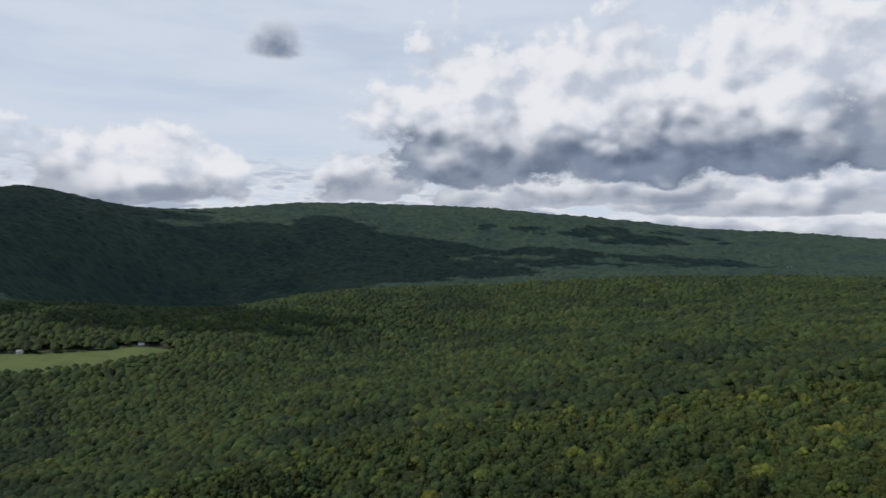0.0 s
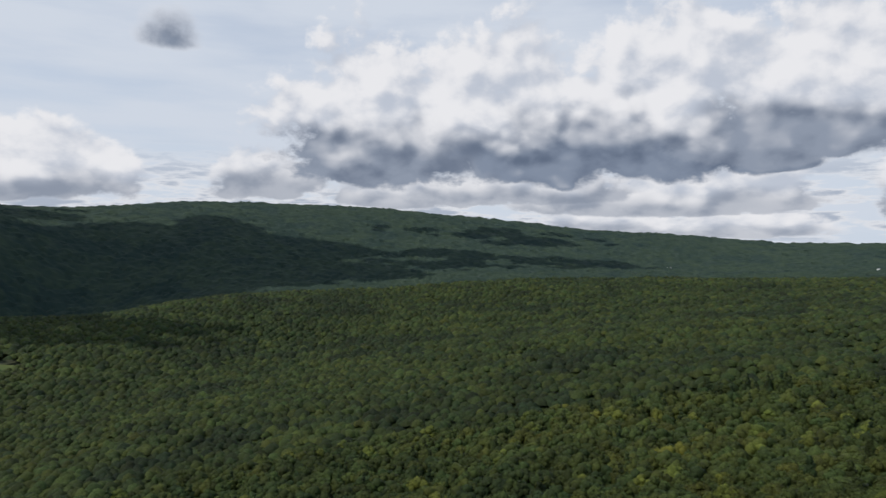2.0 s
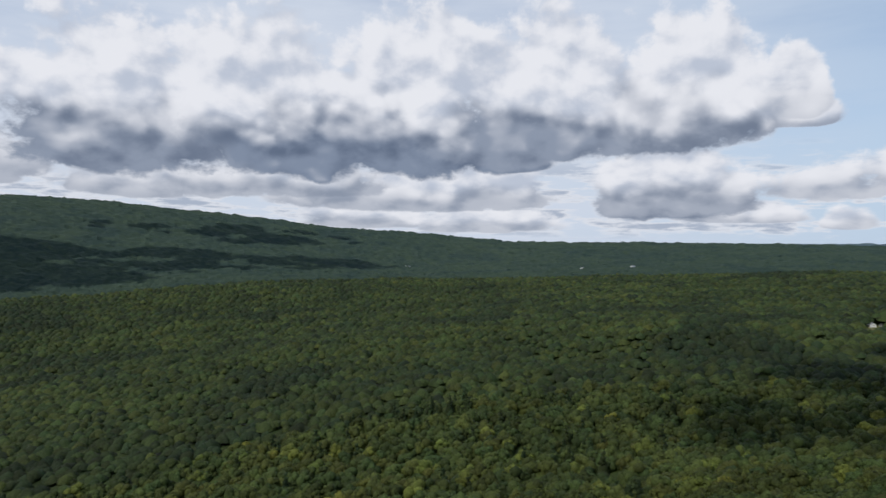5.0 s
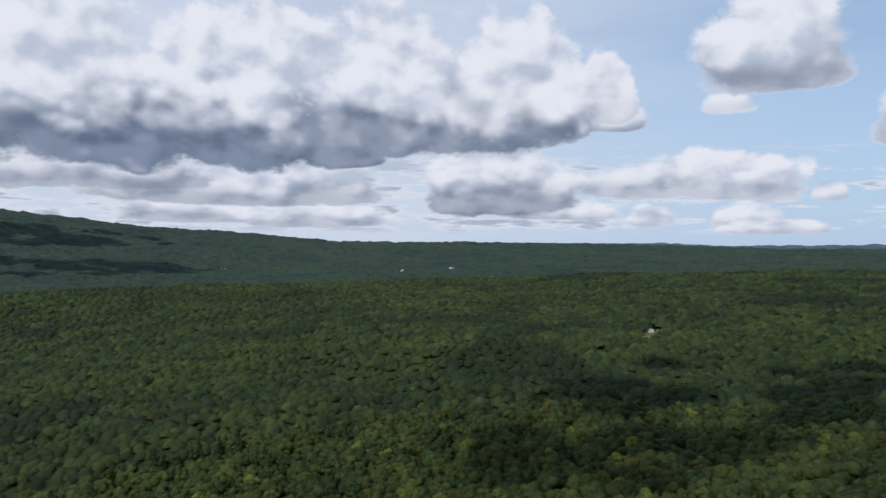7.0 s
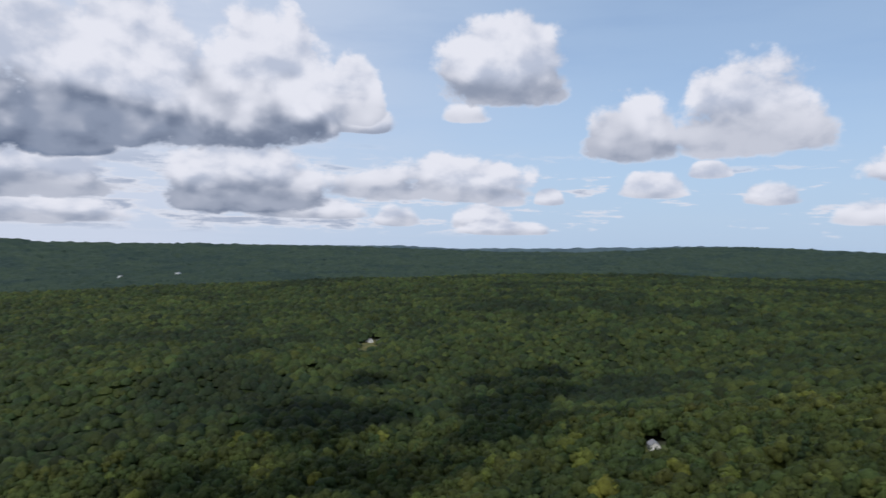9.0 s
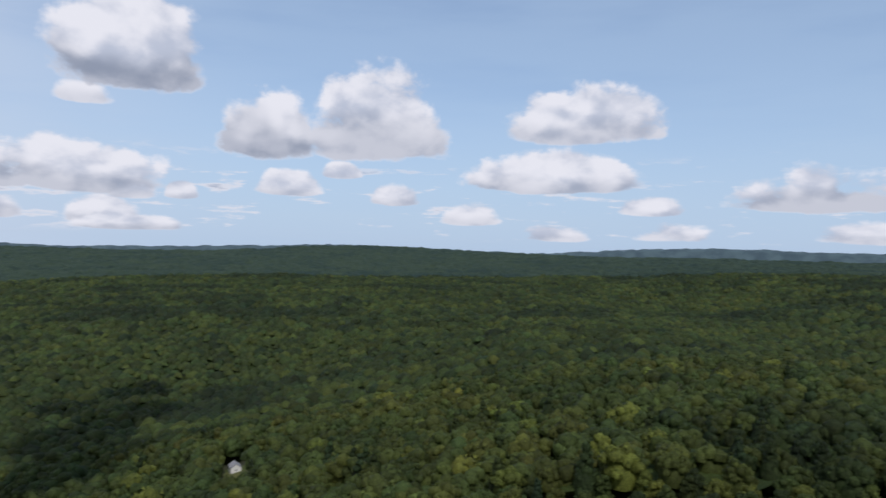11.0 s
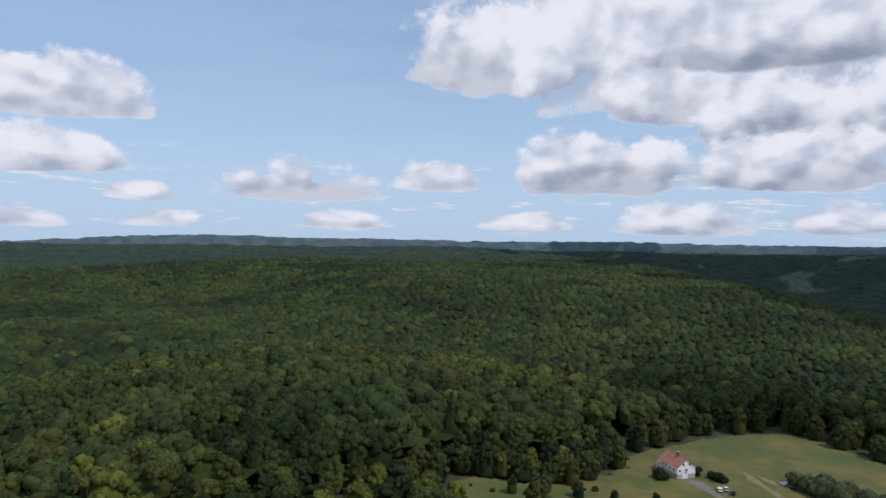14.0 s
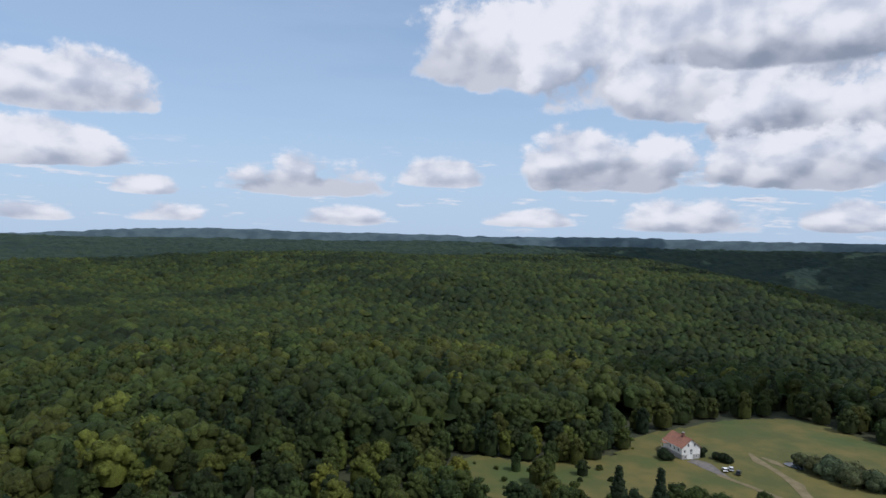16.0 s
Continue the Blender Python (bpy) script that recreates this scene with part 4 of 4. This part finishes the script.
def make_farmhouse():
    """Long axis x; the gable with the garage faces -x."""
    lx, ly, zb, zw, zr = 14.2, 9.2, 2.1, 5.2, 8.7
    root = new("farmhouse")
    tagged(root, "white two-storey gabled farmhouse with red-brown roof on the meadow", "house")
    part("foundation", box_bm(lx - 0.06, ly - 0.06, zb + 1.0, 0, 0, zb / 2 - 0.5), M_STONE, root, "grey masonry basement storey")
    part("wall", gable_bm(lx, ly, zb + 0.01, zw, zr), M_SIDING, root, "white clapboard walls with gable ends")
    # clapboard laps on the gable and the long wall
    lap = bmesh.new()
    z = zb + 0.25
    while z < zr - 0.4:
        half = ly / 2 if z < zw else (ly / 2) * (zr - z) / (zr - zw) - 0.1
        bmesh.ops.create_cube(lap, size=1, matrix=Matrix.Translation((-lx / 2 - 0.015, 0, z)) @ Matrix.Diagonal((0.03, 2 * half, 0.05, 1)))
        if z < zw - 0.2:
            bmesh.ops.create_cube(lap, size=1, matrix=Matrix.Translation((0, ly / 2 + 0.015, z)) @ Matrix.Diagonal((lx, 0.03, 0.05, 1)))
        z += 0.3
    part("siding", lap, M_SIDING, root)
    roof = part("roof", roof_slope_bm(lx, ly, zw, zr, 1, 0.45, 0.16), M_ROOF, root, "red-brown shingled roof slope")
    part("slope", roof_slope_bm(lx, ly, zw, zr, -1, 0.45, 0.16), M_ROOF, roof)
    cap = box_bm(lx + 0.9, 0.35, 0.10, 0, 0, zr + 0.22, 0.03)
    part("ridge_cap", cap, M_ROOF, roof)
    for side in (1, -1):
        part("gutter", box_bm(lx + 0.9, 0.14, 0.14, 0, side * (ly / 2 + 0.50), zw - 0.32, 0.03), M_WHITE, roof)
    ch = part("chimney", box_bm(1.0, 0.9, 2.8, -1.6, 0.5, zr + 0.35, 0.03), M_BRICK, root, "dark brick chimney")
    part("cap", box_bm(1.2, 1.1, 0.14, -1.6, 0.5, zr + 1.8, 0.02), M_STONE, ch)
    xg = -lx / 2
    for yy, zz in ((1.5, 6.3), (-1.7, 6.3)):
        window(root, xg, yy, zz, 0.85, 1.15, "x-")
    window(root, xg, 0.0, 3.9, 1.0, 1.1, "x-")
    window(root, xg, 0.0, 2.72, 0.9, 0.5, "x-")
    window(root, xg, 3.3, 3.7, 0.8, 1.1, "x-")
    door = part("garage_door", box_bm(0.1, 2.9, 1.95, xg + 0.02, 0.6, 1.0, 0.02), M_WHITE, root, "white panelled garage door")
    for k in range(4):
        part("panel", box_bm(0.05, 2.7, 0.40, xg - 0.05, 0.6, 0.30 + 0.46 * k, 0.015), M_WHITE, door)
    window(root, xg + 0.02, 3.0, 1.2, 0.8, 0.7, "x-")
    window(root, xg + 0.02, -2.8, 1.2, 0.8, 0.7, "x-")
    for xx in (-4.6, -1.6, 1.6, 4.6):
        window(root, xx, ly / 2, 3.7, 0.9, 1.3, "y+")
        window(root, xx, -ly / 2, 3.7, 0.9, 1.3, "y-")
    for yy in (-2, 2):
        window(root, lx / 2, yy, 3.7, 0.9, 1.2, "x+")
    porch = part("porch", box_bm(3.2, 1.8, 0.2, 4.6, ly / 2 + 1.0, 2.2, 0.02), M_STONE, root, "small porch by the back door")
    for k in range(3):
        part("step", box_bm(1.2, 0.32, 0.2, 4.6, ly / 2 + 2.06 + 0.32 * k, 2.0 - 0.2 * k), M_STONE, porch)
    for xx in (3.1, 6.1):
        part("post", box_bm(0.12, 0.12, 2.2, xx, ly / 2 + 1.8, 3.4), M_WHITE, porch)
    part("roof", box_bm(3.5, 2.1, 0.12, 4.6, ly / 2 + 1.05, 4.55, 0.02), M_ROOF, porch)
    part("door", box_bm(0.95, 0.08, 2.0, 4.6, ly / 2 + 0.08, 3.35), M_WHITE, porch, "white back door")
    base = ground_z(455.5, -257.5) + 0.6
    root.matrix_basis = pose(460.6, -262.4, base, 0, 0, -25.5)
    return root


make_farmhouse()


# ---- vehicles in front of the house ----
def car(label, paint, length, width, boxy, group="parked cars"):
    root = new("car")
    tagged(root, label, "car", group)
    h = 0.95 if boxy else 0.82
    prof = [(-0.5, 0.32), (-0.5, h - 0.12), (-0.47, h), (0.18, h + 0.04), (0.44, h - 0.04), (0.5, h - 0.22), (0.5, 0.34)]
    cab = [(-0.47, h), (-0.43 if boxy else -0.36, 1.78 if boxy else 1.42), (0.06, 1.80 if boxy else 1.45), (0.22, h + 0.03)]

    def extrude(pr, w, inset=0.0):
        bm = bmesh.new()
        a = [bm.verts.new((x * length, -w / 2 + inset * (z > h + 0.1), z)) for x, z in pr]
        b = [bm.verts.new((x * length, w / 2 - inset * (z > h + 0.1), z)) for x, z in pr]
        bm.faces.new(a)
        bm.faces.new(b[::-1])
        for i in range(len(pr)):
            j = (i + 1) % len(pr)
            bm.faces.new((a[j], a[i], b[i], b[j]))
        bmesh.ops.recalc_face_normals(bm, faces=bm.faces[:])
        bmesh.ops.bevel(bm, geom=bm.edges[:], offset=0.05, segments=1, affect="EDGES")
        return bm

    body = part("body", extrude(prof, width), paint, root)
    part("cabin", extrude(cab, width - 0.1, 0.12), M_GLASS, root, "dark glazed cabin")
    part("roof", box_bm(length * 0.45, width - 0.36, 0.08, -0.17 * length, 0, 1.80 if boxy else 1.45, 0.03), paint, root)
    for side in (-1, 1):
        part("headlight", box_bm(0.06, 0.34, 0.16, length * 0.5, side * width * 0.36, h - 0.26, 0.02), M_STEEL, body)
    part("bumper", box_bm(0.16, width, 0.2, length * 0.5, 0, 0.45, 0.04), M_BLACK, body)
    part("bumper", box_bm(0.16, width, 0.2, -length * 0.5, 0, 0.45, 0.04), M_BLACK, body)
    for sx in (-0.31, 0.32):
        for sy in (-1, 1):
            bm = bmesh.new()
            m = Matrix.Translation((sx * length, sy * (width / 2 - 0.08), 0.36)) @ Matrix.Rotation(math.pi / 2, 4, "X")
            bmesh.ops.create_cone(bm, cap_ends=True, segments=16, radius1=0.36, radius2=0.36, depth=0.24, matrix=m)
            bmesh.ops.bevel(bm, geom=[e for e in bm.edges if len(e.link_faces) == 2 and e.calc_face_angle() > 1], offset=0.04, segments=1, affect="EDGES")
            wheel = part("wheel", bm, M_TYRE, root)
            bm = bmesh.new()
            bmesh.ops.create_cone(bm, cap_ends=True, segments=12, radius1=0.2, radius2=0.2, depth=0.02, matrix=Matrix.Translation((0, 0, -sy * 0.125)))
            bmesh.ops.transform(bm, matrix=m, verts=bm.verts[:])
            part("rim", bm, M_STEEL, wheel)
    return root


def park(ob, x, y, rot):
    ob.matrix_basis = pose(x, y, ground_z(x, y) + 0.85, 0, 0, rot)


park(car("white pickup-sized car parked on the gravel drive", M_WHITE, 5.0, 1.95, False), 437.2, -256.6, -55)
park(car("silver-white sedan parked beside another car", M_SILVER, 4.6, 1.8, False), 436.0, -259.4, -55)
park(car("boxy black and white off-road car on the grass", M_BLACK, 4.1, 1.8, True), 431.6, -257.2, -70)


# ---- buildings among the trees ----
def cottage(label, lx, ly, zw, zr, wall_mat, roof_mat, name="house"):
    root = new(name)
    tagged(root, label, "house" if name == "house" else name)
    part("foundation", box_bm(lx - 0.1, ly - 0.1, 3.0, 0, 0, -1.2), M_STONE, root)
    part("wall", gable_bm(lx, ly, 0.31, zw, zr), wall_mat, root)
    roof = part("roof", roof_slope_bm(lx, ly, zw, zr, 1, 0.4, 0.16), roof_mat, root)
    part("slope", roof_slope_bm(lx, ly, zw, zr, -1, 0.4, 0.16), roof_mat, roof)
    for xx in (-0.3, 0.0, 0.3):
        window(root, xx * lx, ly / 2, zw * 0.58, 0.9, 1.2, "y+")
        window(root, xx * lx, -ly / 2, zw * 0.58, 0.9, 1.2, "y-")
    for sgn in (-1, 1):
        window(root, sgn * lx / 2, 0, zw * 0.6, 1.0, 1.2, "x+" if sgn > 0 else "x-")
    return root


def stand(ob, x, y, rot, lift=0.3):
    ob.matrix_basis = pose(x, y, ground_z(x, y) + lift, 0, 0, rot)


stand(cottage("white gabled shed with grey roof at the wood's edge", 9.5, 7.5, 4.2, 6.8, M_SIDING, M_GREYROOF, "shed"), 799, 161, 25)
stand(cottage("small white cottage in a forest clearing", 12, 9, 4.6, 7.5, M_SIDING, M_GREYROOF), 1279, 744, 60)
stand(cottage("grey outbuilding beside the forest cottage", 7, 6, 3.0, 4.8, M_STONE, M_GREYROOF, "shed"), 1296, 738, 30)
stand(cottage("pale farm building on the far hillside", 22, 14, 9, 14, M_SIDING, M_GREYROOF), 1930, 2270, 35, 9)
stand(cottage("pale house half hidden on the far hillside", 24, 12, 8, 12, M_SIDING, M_GREYROOF), 2130, 2200, 20, 9)
stand(cottage("pale roofed house on the far slope", 22, 12, 8, 12, M_SIDING, M_GREYROOF), 1579, 3170, 20, 9)
stand(cottage("white farmhouse between dark trees above the hay field", 13, 9, 5.5, 8.6, M_SIDING, M_GREYROOF), -694, 1604, 20, 1.0)
stand(cottage("low white barn behind the hay field", 14, 8, 4, 6.5, M_SIDING, M_GREYROOF, "barn"), -905, 1490, 15, 1.0)


# ---- poles and dead trees ----
def utility_pole(x, y, height):
    root = new("utility_pole")
    tagged(root, "weathered wooden utility pole with crossarm above the roadside trees", "pole", "utility poles")
    bm = bmesh.new()
    bmesh.ops.create_cone(bm, cap_ends=True, segments=10, radius1=0.22, radius2=0.14, depth=height + 1, matrix=Matrix.Translation((0, 0, height / 2 - 0.5)))
    part("pole", bm, M_DEAD, root)
    arm = part("crossarm", box_bm(2.6, 0.14, 0.16, 0, 0, height - 0.7, 0.02), M_DEAD, root)
    for k in (-1.1, -0.4, 0.4, 1.1):
        bm = bmesh.new()
        bmesh.ops.create_cone(bm, cap_ends=True, segments=8, radius1=0.07, radius2=0.04, depth=0.2, matrix=Matrix.Translation((k, 0, height - 0.52)))
        part("insulator", bm, M_STEEL, arm)
    root.matrix_basis = pose(x, y, ground_z(x, y), 0, 0, 40)


utility_pole(852, 331, 13)
utility_pole(866, 326, 13)
utility_pole(745, 168, 12)


def snag(x, y, height, seed):
    """A dead standing tree: bare trunk and broken limbs."""
    rng = np.random.default_rng(seed)
    root = new("dead_tree")
    tagged(root, "bare grey dead tree standing above the green canopy", "tree", "dead trees")
    part("trunk", trunk_bm(height, 0.36, 14, rng, 3.0), M_DEAD, root)
    root.matrix_basis = pose(x, y, ground_z(x, y))


for i, (x, y, hh) in enumerate(((724, -129, 21), (545, -150, 17))):
    snag(x, y, hh, 70 + i)


# ---- unseen clouds, added out of view to shade the slopes ----
M_CLOUD = noise_material("cloud", (0.86, 0.87, 0.88), (0.92, 0.92, 0.92), 0.004, 1.0, 0.0)


def cloud(target, size, height, seed, squash=0.2):
    """An added flat-based heap of billows, out of view, that shades the target."""
    rng = np.random.default_rng(seed)
    bm = bmesh.new()
    for k in range(34):
        a, q = rng.uniform(0, 2 * math.pi), math.sqrt(rng.uniform(0, 1))
        r = rng.uniform(0.16, 0.36) * min(size) * (1.15 - 0.6 * q)
        m = Matrix.Translation((q * math.cos(a) * size[0], q * math.sin(a) * size[1], rng.uniform(0, 0.2) * r)) @ Matrix.Diagonal((r * 1.3, r * 1.1, r * 0.5, 1))
        bmesh.ops.create_icosphere(bm, subdivisions=2, radius=1.0, matrix=m)
    for v in bm.verts:
        n = noise.fractal(v.co * 0.012, 1.0, 2.0, 4) * 0.10 * min(size)
        v.co += v.normal * n
        v.co.z = max(v.co.z, -12 + 6 * noise.noise(v.co * 0.01))
    for f in bm.faces:
        f.smooth = True
    ob = part("cloud", bm, M_CLOUD, None)
    tz = ground_z(*target)
    k = (height - tz) / sun_dir.z
    ob.matrix_basis = pose(target[0] + sun_dir.x * k, target[1] + sun_dir.y * k, height)
    tagged(ob, "unseen flat-based cloud added high above to shade the hills", "cloud", kind="structure")


for i, (tx, ty, sx, sy, hh) in enumerate(((-1750, 3000, 1300, 1050, 1900), (-350, 3250, 900, 620, 1900), (700, 3150, 760, 330, 1800), (1650, -2850, 950, 800, 1700), (1750, -3800, 1050, 760, 1700), (2900, -3300, 900, 600, 1900), (-1050, 2050, 560, 330, 1700), (575, -455, 170, 105, 1500), (-620, 1860, 420, 230, 1650), (850, 385, 330, 170, 1500), (1380, -1950, 480, 330, 1700), (850, -1720, 330, 260, 1700), (-2150, 3850, 900, 420, 2000), (950, 3850, 700, 260, 1900))):
    cloud((tx, ty), (sx, sy), hh, 90 + i)
